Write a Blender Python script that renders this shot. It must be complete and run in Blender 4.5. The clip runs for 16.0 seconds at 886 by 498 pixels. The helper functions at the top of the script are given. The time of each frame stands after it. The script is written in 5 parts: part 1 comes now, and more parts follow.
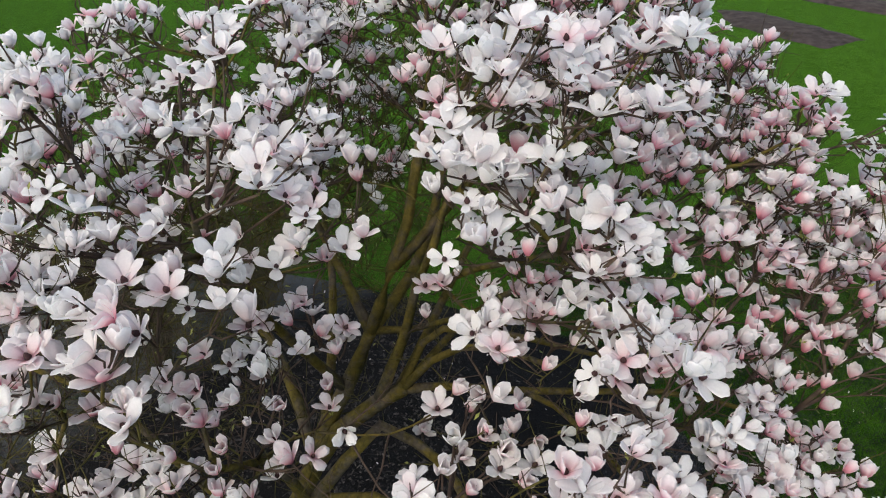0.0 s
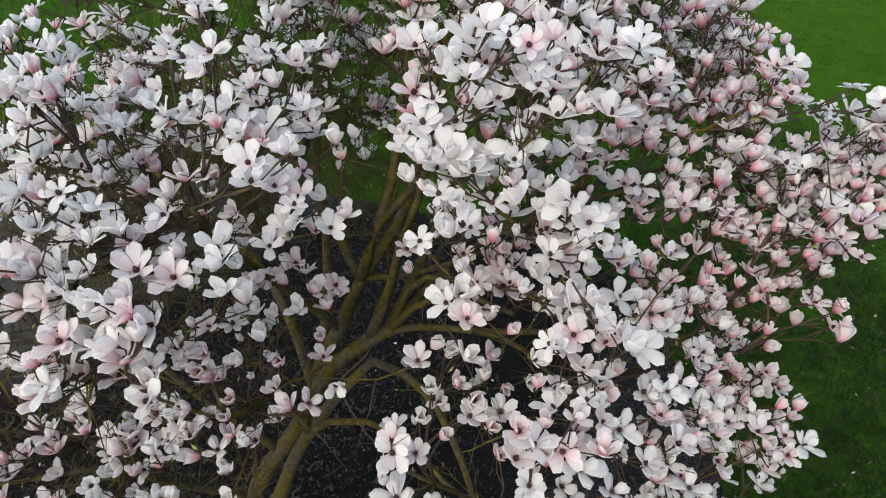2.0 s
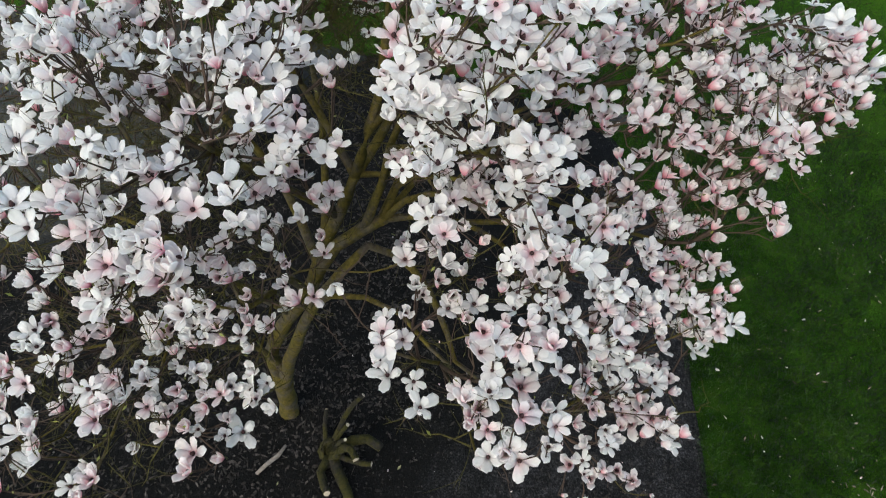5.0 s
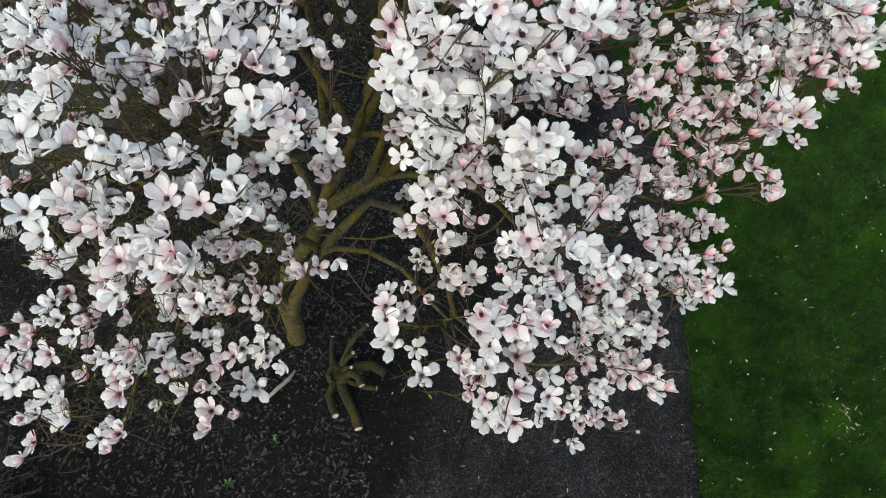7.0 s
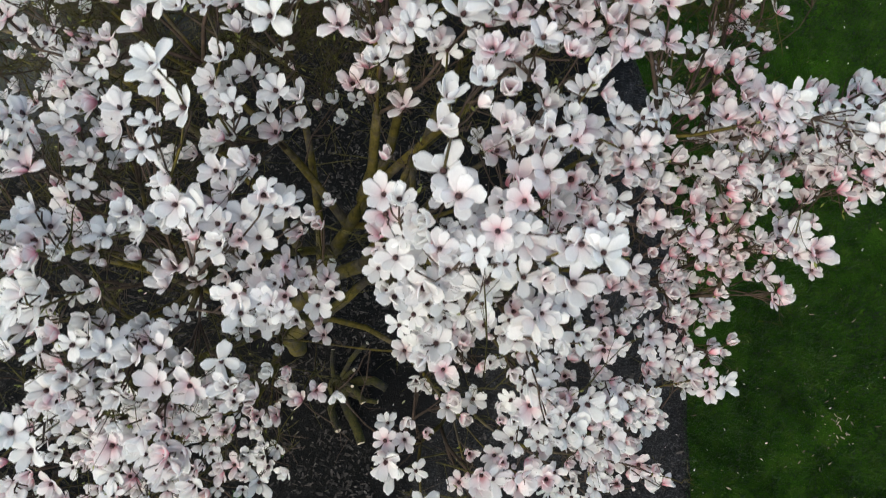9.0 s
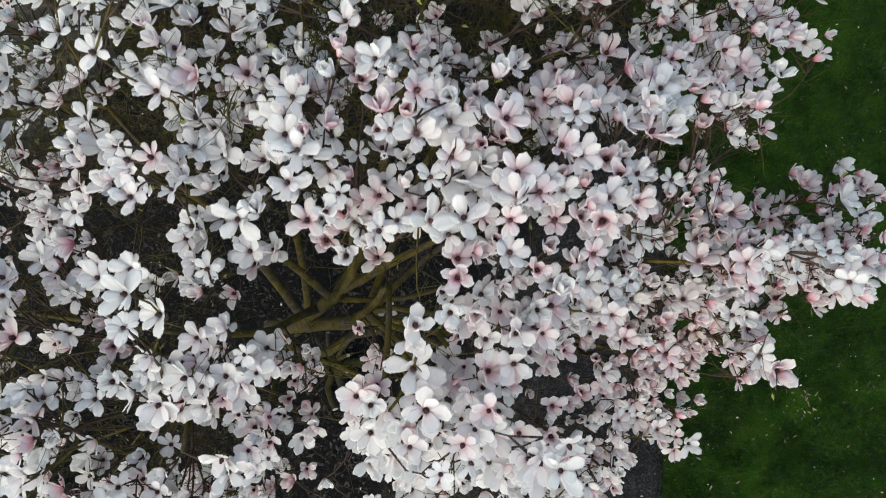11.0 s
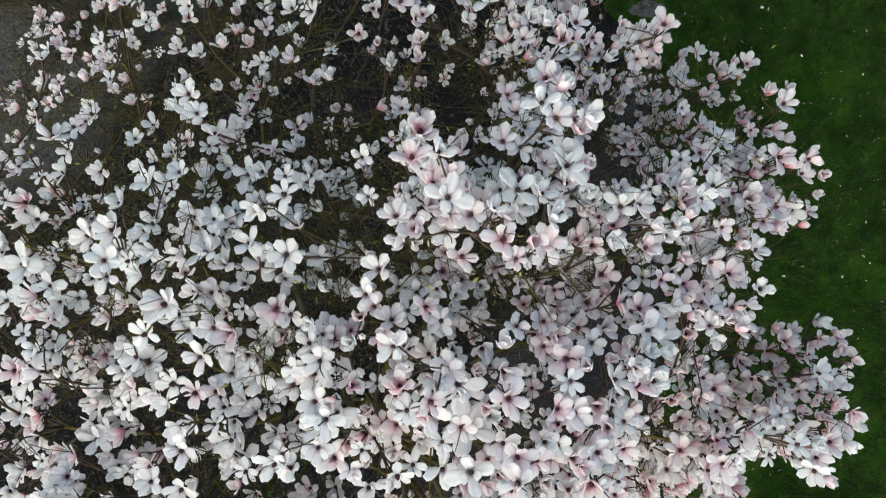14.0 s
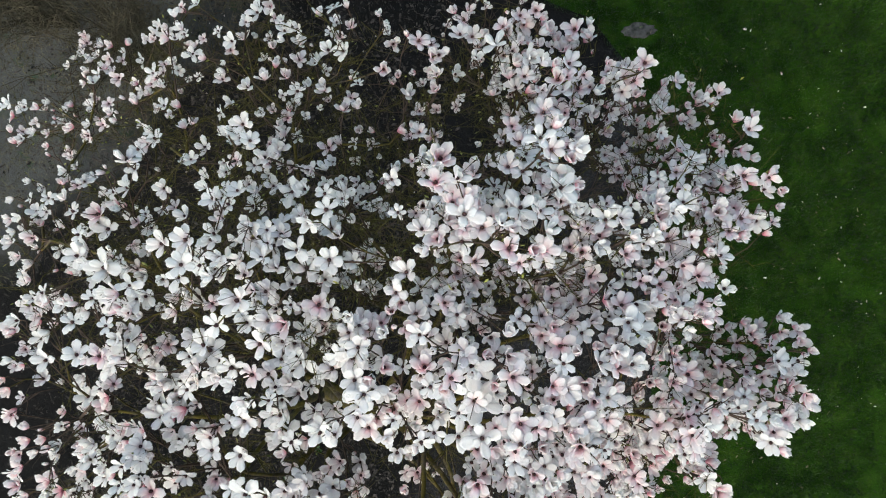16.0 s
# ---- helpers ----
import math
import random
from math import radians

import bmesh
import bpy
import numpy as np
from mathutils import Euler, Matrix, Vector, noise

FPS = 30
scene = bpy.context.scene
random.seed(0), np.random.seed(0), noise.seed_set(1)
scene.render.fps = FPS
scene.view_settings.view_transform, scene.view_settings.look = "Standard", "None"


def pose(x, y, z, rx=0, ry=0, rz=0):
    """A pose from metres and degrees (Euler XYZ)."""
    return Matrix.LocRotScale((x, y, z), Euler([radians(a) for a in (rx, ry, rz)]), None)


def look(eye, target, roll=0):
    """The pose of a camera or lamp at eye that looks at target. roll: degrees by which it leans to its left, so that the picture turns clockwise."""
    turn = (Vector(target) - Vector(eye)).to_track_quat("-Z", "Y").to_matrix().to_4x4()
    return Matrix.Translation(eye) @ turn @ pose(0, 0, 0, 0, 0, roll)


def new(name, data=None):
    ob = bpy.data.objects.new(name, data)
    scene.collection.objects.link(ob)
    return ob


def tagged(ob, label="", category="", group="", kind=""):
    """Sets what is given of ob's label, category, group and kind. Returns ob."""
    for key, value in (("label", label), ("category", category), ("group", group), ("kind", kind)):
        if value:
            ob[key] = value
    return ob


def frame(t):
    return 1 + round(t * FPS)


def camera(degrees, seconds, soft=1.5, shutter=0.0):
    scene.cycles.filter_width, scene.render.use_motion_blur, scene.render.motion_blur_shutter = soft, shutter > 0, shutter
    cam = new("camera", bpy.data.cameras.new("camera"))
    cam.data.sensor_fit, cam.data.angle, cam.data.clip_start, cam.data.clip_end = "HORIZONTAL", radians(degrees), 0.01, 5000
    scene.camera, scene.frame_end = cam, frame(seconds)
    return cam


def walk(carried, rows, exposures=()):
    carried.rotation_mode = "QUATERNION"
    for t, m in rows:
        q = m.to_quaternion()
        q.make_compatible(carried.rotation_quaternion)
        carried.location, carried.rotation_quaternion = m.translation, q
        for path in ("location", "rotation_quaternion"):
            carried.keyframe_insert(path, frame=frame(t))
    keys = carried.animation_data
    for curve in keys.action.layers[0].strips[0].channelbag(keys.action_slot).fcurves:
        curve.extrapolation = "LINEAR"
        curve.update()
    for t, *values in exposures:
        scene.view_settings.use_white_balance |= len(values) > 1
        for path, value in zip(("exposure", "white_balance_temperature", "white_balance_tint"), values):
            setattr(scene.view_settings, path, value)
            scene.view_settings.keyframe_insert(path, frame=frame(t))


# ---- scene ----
import collections

from mathutils.geometry import delaunay_2d_cdt

cam = camera(66.6, 16.0, soft=1.1, shutter=0.5)
METRES, EYE, TILT, LEAN, TURN = 5.5, 5.04, -31.0, 0.0, 0.0
ROWS = [
    (0.0, 0.0, 0.0, 0.0, -0.0, -0.0, 0.0),
    (0.5, 0.0061, -0.0093, 0.0163, 0.02, -2.34, 0.07),
    (1.0, 0.0125, -0.019, 0.0309, 0.12, -4.69, 0.13),
    (1.5, 0.0163, -0.0296, 0.0464, 0.15, -7.07, 0.15),
    (2.0, 0.0175, -0.0408, 0.0615, 0.16, -9.51, 0.18),
    (2.5, 0.0193, -0.0505, 0.0762, 0.3, -11.98, 0.23),
    (3.0, 0.0219, -0.0598, 0.0912, 0.43, -14.45, 0.27),
    (3.5, 0.0253, -0.0677, 0.1079, 0.46, -16.94, 0.27),
    (4.0, 0.0258, -0.0755, 0.1222, 0.53, -19.38, 0.38),
    (4.5, 0.0309, -0.0829, 0.1352, 0.57, -21.87, 0.38),
    (5.0, 0.037, -0.09, 0.1482, 0.51, -24.35, 0.45),
    (7.5, 0.0383, -0.0435, 0.2512, 0.41, -36.02, 0.8),
    (8.0, 0.0343, -0.0078, 0.2886, 0.36, -38.23, 0.88),
    (8.5, 0.0358, 0.031, 0.3288, 0.27, -40.42, 0.93),
    (9.0, 0.04, 0.0716, 0.3674, 0.17, -42.71, 0.96),
    (9.5, 0.0409, 0.1099, 0.4042, 0.13, -44.87, 1.05),
    (10.0, 0.0481, 0.1462, 0.4415, 0.07, -47.38, 1.03),
    (12.5, 0.0719, 0.3022, 0.6118, 0.17, -60.04, 1.69),
    (13.0, 0.07, 0.3238, 0.6379, 0.23, -59.84, 1.73),
    (13.5, 0.0683, 0.3458, 0.6616, 0.32, -59.81, 1.8),
    (14.0, 0.0646, 0.3667, 0.68, 0.29, -59.65, 1.8),
    (14.5, 0.0607, 0.3681, 0.699, 0.29, -59.57, 1.78),
    (15.0, 0.058, 0.3537, 0.7205, 0.3, -59.57, 1.77),
    (15.5, 0.0556, 0.3357, 0.7454, 0.29, -59.55, 1.77),
    (16.0, 0.0539, 0.3182, 0.7716, 0.31, -59.53, 1.78),
]
walk(cam, [(t, pose(0, 0, EYE, TILT, LEAN, TURN) @ pose(METRES * x, METRES * y, METRES * z, 90 + pitch, roll, yaw)) for t, x, y, z, yaw, pitch, roll in ROWS], exposures=[(0.0, 0.90, 6840, 8), (5.0, 0.98, 6720, 1), (7.5, 1.08, 6800, 0), (10.0, 0.92, 6880, 2), (13.0, 1.03, 6940, 1), (16.0, 1.26, 7000, 0)])

# ---- light ----
world = bpy.data.worlds.new("sky_world")
scene.world = world
world.use_nodes = True
_bg = world.node_tree.nodes["Background"]
_sky = world.node_tree.nodes.new("ShaderNodeTexSky")
_sky.sky_type, _sky.sun_disc = "NISHITA", False
SUN_HEIGHT, SUN_TURN = 48.0, 215.0
_sky.sun_elevation, _sky.sun_rotation = radians(SUN_HEIGHT), radians(SUN_TURN)
_sky.dust_density = 3.0
world.node_tree.links.new(_sky.outputs[0], _bg.inputs[0])
_bg.inputs[1].default_value = 0.15
sun = new("sun", bpy.data.lights.new("sun", "SUN"))
sun.data.energy, sun.data.angle, sun.data.color = 0.5, radians(80), (1.0, 0.96, 0.92)
_sa, _se = radians(SUN_TURN), radians(SUN_HEIGHT)
sun.matrix_world = look((0, 0, 30), (-30 * math.sin(_sa) * math.cos(_se), -30 * math.cos(_sa) * math.cos(_se), 30 - 30 * math.sin(_se)))


# ---- materials ----
def material(name, rough=0.8, spec=0.3):
    m = bpy.data.materials.new(name)
    m.use_nodes = True
    b = m.node_tree.nodes["Principled BSDF"]
    b.inputs["Roughness"].default_value = rough
    b.inputs["Specular IOR Level"].default_value = spec
    return m, m.node_tree, b


def node(tree, kind, **sockets):
    n = tree.nodes.new(kind)
    for key, value in sockets.items():
        n.inputs[key.replace("_", " ")].default_value = value
    return n


def mottle(tree, scale, detail=6.0, rough=0.6, coords="Object"):
    """Noise at a real-world scale."""
    c = tree.nodes.new("ShaderNodeTexCoord")
    n = node(tree, "ShaderNodeTexNoise", Scale=scale, Detail=detail, Roughness=rough)
    tree.links.new(c.outputs[coords], n.inputs["Vector"])
    return n.outputs["Fac"]


def ramp(tree, fac, stops):
    r = tree.nodes.new("ShaderNodeValToRGB")
    e = r.color_ramp.elements
    for k, (at, colour) in enumerate(stops):
        s = e[k] if k < 2 else e.new(at)
        s.position, s.color = at, (*colour, 1)
    tree.links.new(fac, r.inputs[0])
    return r.outputs[0]


def blend(tree, fac, a, b, mode="MIX"):
    m = tree.nodes.new("ShaderNodeMix")
    m.data_type, m.blend_type = "RGBA", mode
    for sock, v in ((m.inputs[0], fac), (m.inputs[6], a), (m.inputs[7], b)):
        if isinstance(v, (int, float)):
            sock.default_value = v
        elif isinstance(v, tuple):
            sock.default_value = (*v, 1)
        else:
            tree.links.new(v, sock)
    return m.outputs[2]


def bump(tree, shader, height, strength, distance):
    n = node(tree, "ShaderNodeBump", Strength=strength, Distance=distance)
    tree.links.new(height, n.inputs["Height"])
    tree.links.new(n.outputs[0], shader.inputs["Normal"])


def petal_material():
    m, t, b = material("magnolia_petal", 0.55, 0.35)
    a = t.nodes.new("ShaderNodeAttribute")
    a.attribute_name = "blush"
    fine = mottle(t, 160.0, 3.0)
    veins = ramp(t, fine, [(0.35, (0.908, 0.908, 0.902)), (0.7, (0.965, 0.966, 0.960))])
    pink = ramp(t, a.outputs["Fac"], [(0.0, (1, 1, 1)), (0.25, (0.985, 0.84, 0.865)), (0.58, (0.92, 0.50, 0.58)), (1.0, (0.76, 0.18, 0.30))])
    colour = blend(t, 1.0, veins, pink, "MULTIPLY")
    t.links.new(colour, b.inputs["Base Color"])
    thin = t.nodes.new("ShaderNodeBsdfTranslucent")
    t.links.new(colour, thin.inputs[0])
    mix = node(t, "ShaderNodeMixShader", Fac=0.66)
    out = t.nodes["Material Output"]
    t.links.new(b.outputs[0], mix.inputs[1])
    t.links.new(thin.outputs[0], mix.inputs[2])
    t.links.new(mix.outputs[0], out.inputs[0])
    bump(t, b, fine, 0.12, 0.002)
    return m


def bark_material(name, grey, moss, cover, relief=0.006):
    m, t, b = material(name, 0.9, 0.2)
    big, small = mottle(t, 7.0, 8.0, 0.7), mottle(t, 70.0)
    mid = ramp(t, mottle(t, 26.0, 7.0, 0.75), [(0.36, (0.35, 0.35, 0.37)), (0.52, (0.9, 0.9, 0.9)), (0.68, (1.6, 1.5, 1.35))])
    wood = blend(t, 0.8, blend(t, small, tuple(0.55 * c for c in grey), grey), mid, "MULTIPLY")
    mossy = blend(t, 0.8, blend(t, small, tuple(0.5 * c for c in moss), moss), mid, "MULTIPLY")
    where = ramp(t, big, [(cover - 0.06, (0, 0, 0)), (cover + 0.06, (1, 1, 1))])
    t.links.new(blend(t, where, mossy, wood), b.inputs["Base Color"])
    bump(t, b, small, 0.8, relief)
    return m


def simple_material(name, dark, light, scale, rough=0.85, spec=0.2, relief=0.0, island=0.0):
    m, t, b = material(name, rough, spec)
    fac = mottle(t, scale)
    colour = ramp(t, fac, [(0.3, dark), (0.7, light)])
    if island:
        g = t.nodes.new("ShaderNodeNewGeometry")
        vary = ramp(t, g.outputs["Random Per Island"], [(0.0, (1 - island,) * 3), (1.0, (1, 1, 1))])
        colour = blend(t, 1.0, colour, vary, "MULTIPLY")
    t.links.new(colour, b.inputs["Base Color"])
    if relief:
        bump(t, b, fac, 0.6, relief)
    return m


PETAL = petal_material()
BARK = bark_material("magnolia_bark", (0.095, 0.080, 0.058), (0.115, 0.092, 0.018), 0.53)
MOSSY = bark_material("mossy_stump", (0.030, 0.027, 0.021), (0.046, 0.043, 0.009), 0.52, 0.02)
TWIG = simple_material("magnolia_twig", (0.026, 0.018, 0.014), (0.085, 0.058, 0.042), 30.0, 0.8)
CONE = simple_material("flower_cone", (0.020, 0.010, 0.013), (0.085, 0.042, 0.04), 400.0, 0.7)
LEAF = simple_material("young_leaf", (0.13, 0.16, 0.03), (0.26, 0.26, 0.06), 60.0, 0.5, 0.4)
SCALE = simple_material("bud_scale", (0.10, 0.065, 0.035), (0.24, 0.17, 0.09), 90.0, 0.9)


# ---- mesh helpers ----
def mesh_from(name, verts, faces, mat, smooth=True):
    me = bpy.data.meshes.new(name)
    me.from_pydata([tuple(v) for v in verts], [], [tuple(f) for f in faces])
    me.materials.append(mat)
    if smooth:
        me.polygons.foreach_set("use_smooth", [True] * len(me.polygons))
    me.update()
    return me


def part(name, me, parent, label=""):
    ob = new(name, me)
    ob.parent = parent
    return tagged(ob, label)


def empty_thing(name, place, label, category, group="", kind=""):
    ob = new(name)
    ob.location, ob.empty_display_size = place, 0.1
    return tagged(ob, label, category, group, kind)


def tube(points, radii, sides=6, cap=True):
    """Rings along a line: vertices and faces of a tapering tube."""
    p = np.asarray(points, float)
    d = np.gradient(p, axis=0)
    d /= np.linalg.norm(d, axis=1)[:, None] + 1e-9
    side = np.cross(d, (0.31, 0.17, 0.93))
    side /= np.linalg.norm(side, axis=1)[:, None] + 1e-9
    over = np.cross(d, side)
    a = np.linspace(0, 2 * np.pi, sides, endpoint=False)
    r = np.asarray(radii, float)[:, None, None]
    v = p[:, None] + r * (np.cos(a)[None, :, None] * side[:, None] + np.sin(a)[None, :, None] * over[:, None])
    n, k = np.arange(len(p) - 1)[:, None], np.arange(sides)[None]
    q = np.stack([n * sides + k, n * sides + (k + 1) % sides, (n + 1) * sides + (k + 1) % sides, (n + 1) * sides + k], -1).reshape(-1, 4)
    faces = [tuple(f) for f in q.tolist()]
    if cap:
        faces.append(tuple(range(sides))[::-1])
        faces.append(tuple(range((len(p) - 1) * sides, len(p) * sides)))
    return v.reshape(-1, 3), faces


class Heap:
    """Vertices and faces of many pieces, gathered into one mesh."""

    def __init__(self):
        self.verts, self.faces, self.count = [], [], 0

    def add(self, verts, faces):
        self.verts.append(np.asarray(verts, float))
        self.faces += [tuple(i + self.count for i in f) for f in faces]
        self.count += len(verts)

    def mesh(self, name, mat, smooth=True):
        return mesh_from(name, np.concatenate(self.verts), self.faces, mat, smooth)


rng = np.random.default_rng(7)

# ---- ground ----
EDGE = [(2.30, -3.0), (2.33, 0.4), (2.40, 1.4), (2.47, 2.4), (2.52, 3.2), (2.45, 4.6), (2.20, 5.7), (1.75, 6.25), (1.1, 6.5), (0.0, 7.0), (-1.7, 7.6), (-4.0, 8.2), (-7.5, 8.4), (-9.0, 5.0), (-9.0, -3.0)]


def bed_outline(step=0.12, wobble=0.025):
    pts = []
    for (x0, y0), (x1, y1) in zip(EDGE, EDGE[1:] + EDGE[:1]):
        n = max(1, int(math.hypot(x1 - x0, y1 - y0) / step))
        for k in range(n):
            x, y = x0 + (x1 - x0) * k / n, y0 + (y1 - y0) * k / n
            pts.append((x + wobble * noise.noise((x * 3, y * 3, 0)), y + wobble * noise.noise((x * 3, y * 3, 5))))
    return pts


def lawn_material():
    m, t, b = material("lawn_turf", 0.95, 0.1)
    fine, mid, big = mottle(t, 90.0), mottle(t, 7.0), mottle(t, 0.9, 3.0)
    g = ramp(t, fine, [(0.3, (0.0035, 0.011, 0.002)), (0.7, (0.017, 0.047, 0.006))])
    g = blend(t, ramp(t, mid, [(0.45, (0, 0, 0)), (0.75, (0.5, 0.5, 0.5))]), g, (0.035, 0.050, 0.012))
    g = blend(t, 0.6, g, ramp(t, big, [(0.3, (0.6, 0.65, 0.6)), (0.7, (1.25, 1.2, 1.1))]), "MULTIPLY")
    g = blend(t, 0.8, g, ramp(t, mottle(t, 2.6, 5.0, 0.7), [(0.42, (0.30, 0.35, 0.33)), (0.5, (0.95, 0.95, 0.95)), (0.6, (1.25, 1.2, 1.0))]), "MULTIPLY")
    t.links.new(g, b.inputs["Base Color"])
    b.inputs["Specular IOR Level"].default_value = 0.02
    b.inputs["Sheen Weight"].default_value, b.inputs["Sheen Roughness"].default_value = 0.36, 0.4
    b.inputs["Sheen Tint"].default_value = (0.22, 0.58, 0.04, 1)
    bump(t, b, fine, 1.0, 0.02)
    return m


def soil_material():
    m, t, b = material("bed_soil", 0.95, 0.15)
    fine, mid, big = mottle(t, 55.0, 10.0, 0.75), mottle(t, 14.0, 8.0, 0.7), mottle(t, 1.6, 5.0, 0.65)
    # Dark soil tones, lowered further to hold the deep shade under the crown.
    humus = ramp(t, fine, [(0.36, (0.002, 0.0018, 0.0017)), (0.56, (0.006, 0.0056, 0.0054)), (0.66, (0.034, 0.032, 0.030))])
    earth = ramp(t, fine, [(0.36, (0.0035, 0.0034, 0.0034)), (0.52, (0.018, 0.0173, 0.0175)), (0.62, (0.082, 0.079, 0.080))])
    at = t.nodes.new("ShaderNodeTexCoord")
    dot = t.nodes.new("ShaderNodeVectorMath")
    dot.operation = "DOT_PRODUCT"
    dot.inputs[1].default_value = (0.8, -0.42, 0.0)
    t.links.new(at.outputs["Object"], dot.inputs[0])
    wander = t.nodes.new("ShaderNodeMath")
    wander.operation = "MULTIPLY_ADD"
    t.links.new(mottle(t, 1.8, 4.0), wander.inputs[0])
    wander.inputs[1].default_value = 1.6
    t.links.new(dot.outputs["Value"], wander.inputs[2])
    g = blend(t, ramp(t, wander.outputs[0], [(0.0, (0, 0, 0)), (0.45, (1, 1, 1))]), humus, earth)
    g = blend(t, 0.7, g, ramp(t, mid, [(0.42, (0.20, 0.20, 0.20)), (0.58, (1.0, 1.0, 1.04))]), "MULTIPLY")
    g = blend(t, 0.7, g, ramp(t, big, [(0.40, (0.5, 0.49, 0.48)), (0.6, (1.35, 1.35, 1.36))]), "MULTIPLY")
    pale = blend(t, mid, (0.028, 0.030, 0.031), (0.085, 0.088, 0.084))
    pale = blend(t, ramp(t, mottle(t, 4.5, 5.0, 0.7), [(0.56, (0, 0, 0)), (0.68, (0.8, 0.8, 0.8))]), pale, (0.020, 0.045, 0.014))
    cross = t.nodes.new("ShaderNodeVectorMath")
    cross.operation = "DOT_PRODUCT"
    cross.inputs[1].default_value = (-0.6, 0.6, 0.0)
    t.links.new(at.outputs["Object"], cross.inputs[0])
    ragged = t.nodes.new("ShaderNodeMath")
    ragged.operation = "MULTIPLY_ADD"
    t.links.new(mottle(t, 1.4, 5.0, 0.65), ragged.inputs[0])
    ragged.inputs[1].default_value = 1.2
    t.links.new(cross.outputs["Value"], ragged.inputs[2])
    trodden = t.nodes.new("ShaderNodeMapRange")
    trodden.inputs["From Min"].default_value, trodden.inputs["From Max"].default_value = 5.5, 6.1
    t.links.new(ragged.outputs[0], trodden.inputs["Value"])
    g = blend(t, trodden.outputs["Result"], g, pale)
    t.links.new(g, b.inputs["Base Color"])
    bump(t, b, fine, 1.0, 0.02)
    return m


def inside_bed(x, y):
    hit = False
    for (x0, y0), (x1, y1) in zip(EDGE, EDGE[1:] + EDGE[:1]):
        if (y0 > y) != (y1 > y) and x < x0 + (y - y0) * (x1 - x0) / (y1 - y0):
            hit = not hit
    return hit


def edge_distance(x, y):
    best = 99.0
    for (x0, y0), (x1, y1) in zip(EDGE, EDGE[1:] + EDGE[:1]):
        dx, dy = x1 - x0, y1 - y0
        k = min(1, max(0, ((x - x0) * dx + (y - y0) * dy) / (dx * dx + dy * dy)))
        best = min(best, math.hypot(x - x0 - k * dx, y - y0 - k * dy))
    return best


def bed_height(x, y):
    """The bed rises gently from its edge, with small heaps and hollows."""
    d = edge_distance(x, y)
    return 0.004 + 0.03 * min(1, d / 0.6) + (0.02 * noise.noise((x * 1.7, y * 1.7, 1)) + 0.012 * noise.noise((x * 7, y * 7, 3))) * min(1, d / 0.3)


def build_ground():
    """One sheet to the horizon."""
    xs = [-3000, -600, -150, -50, -25] + [-15 + 0.5 * k for k in range(61)] + [25, 50, 150, 600, 3000]
    n = len(xs)
    v = [(x, y, 0.0) for y in xs for x in xs]
    f = [(j * n + i, j * n + i + 1, (j + 1) * n + i + 1, (j + 1) * n + i) for j in range(n - 1) for i in range(n - 1)]
    tagged(new("ground", mesh_from("ground", v, f, lawn_material())), "mown green lawn with worn patches and fallen petals", "lawn", kind="structure")
    ring = bed_outline()
    m = len(ring)
    pts = [Vector(p) for p in ring]
    for gx in np.arange(-9, 2.6, 0.11):
        for gy in np.arange(-3, 8.4, 0.11):
            if (gx > -4.5 and gy > -1 or (int(gx * 9) + int(gy * 9)) % 5 == 0) and inside_bed(gx, gy) and edge_distance(gx, gy) > 0.08:
                pts.append(Vector((gx + rng.uniform(-0.03, 0.03), gy + rng.uniform(-0.03, 0.03))))
    got = delaunay_2d_cdt(pts, [(k, (k + 1) % m) for k in range(m)], [], 1, 1e-5)
    verts = [(p.x, p.y, bed_height(p.x, p.y)) for p in got[0]]
    tagged(new("planting_bed", mesh_from("planting_bed", verts, got[2], soil_material())), "dark bare soil of a planting bed, darkened further for the shade under the tree", "soil", kind="structure")


build_ground()


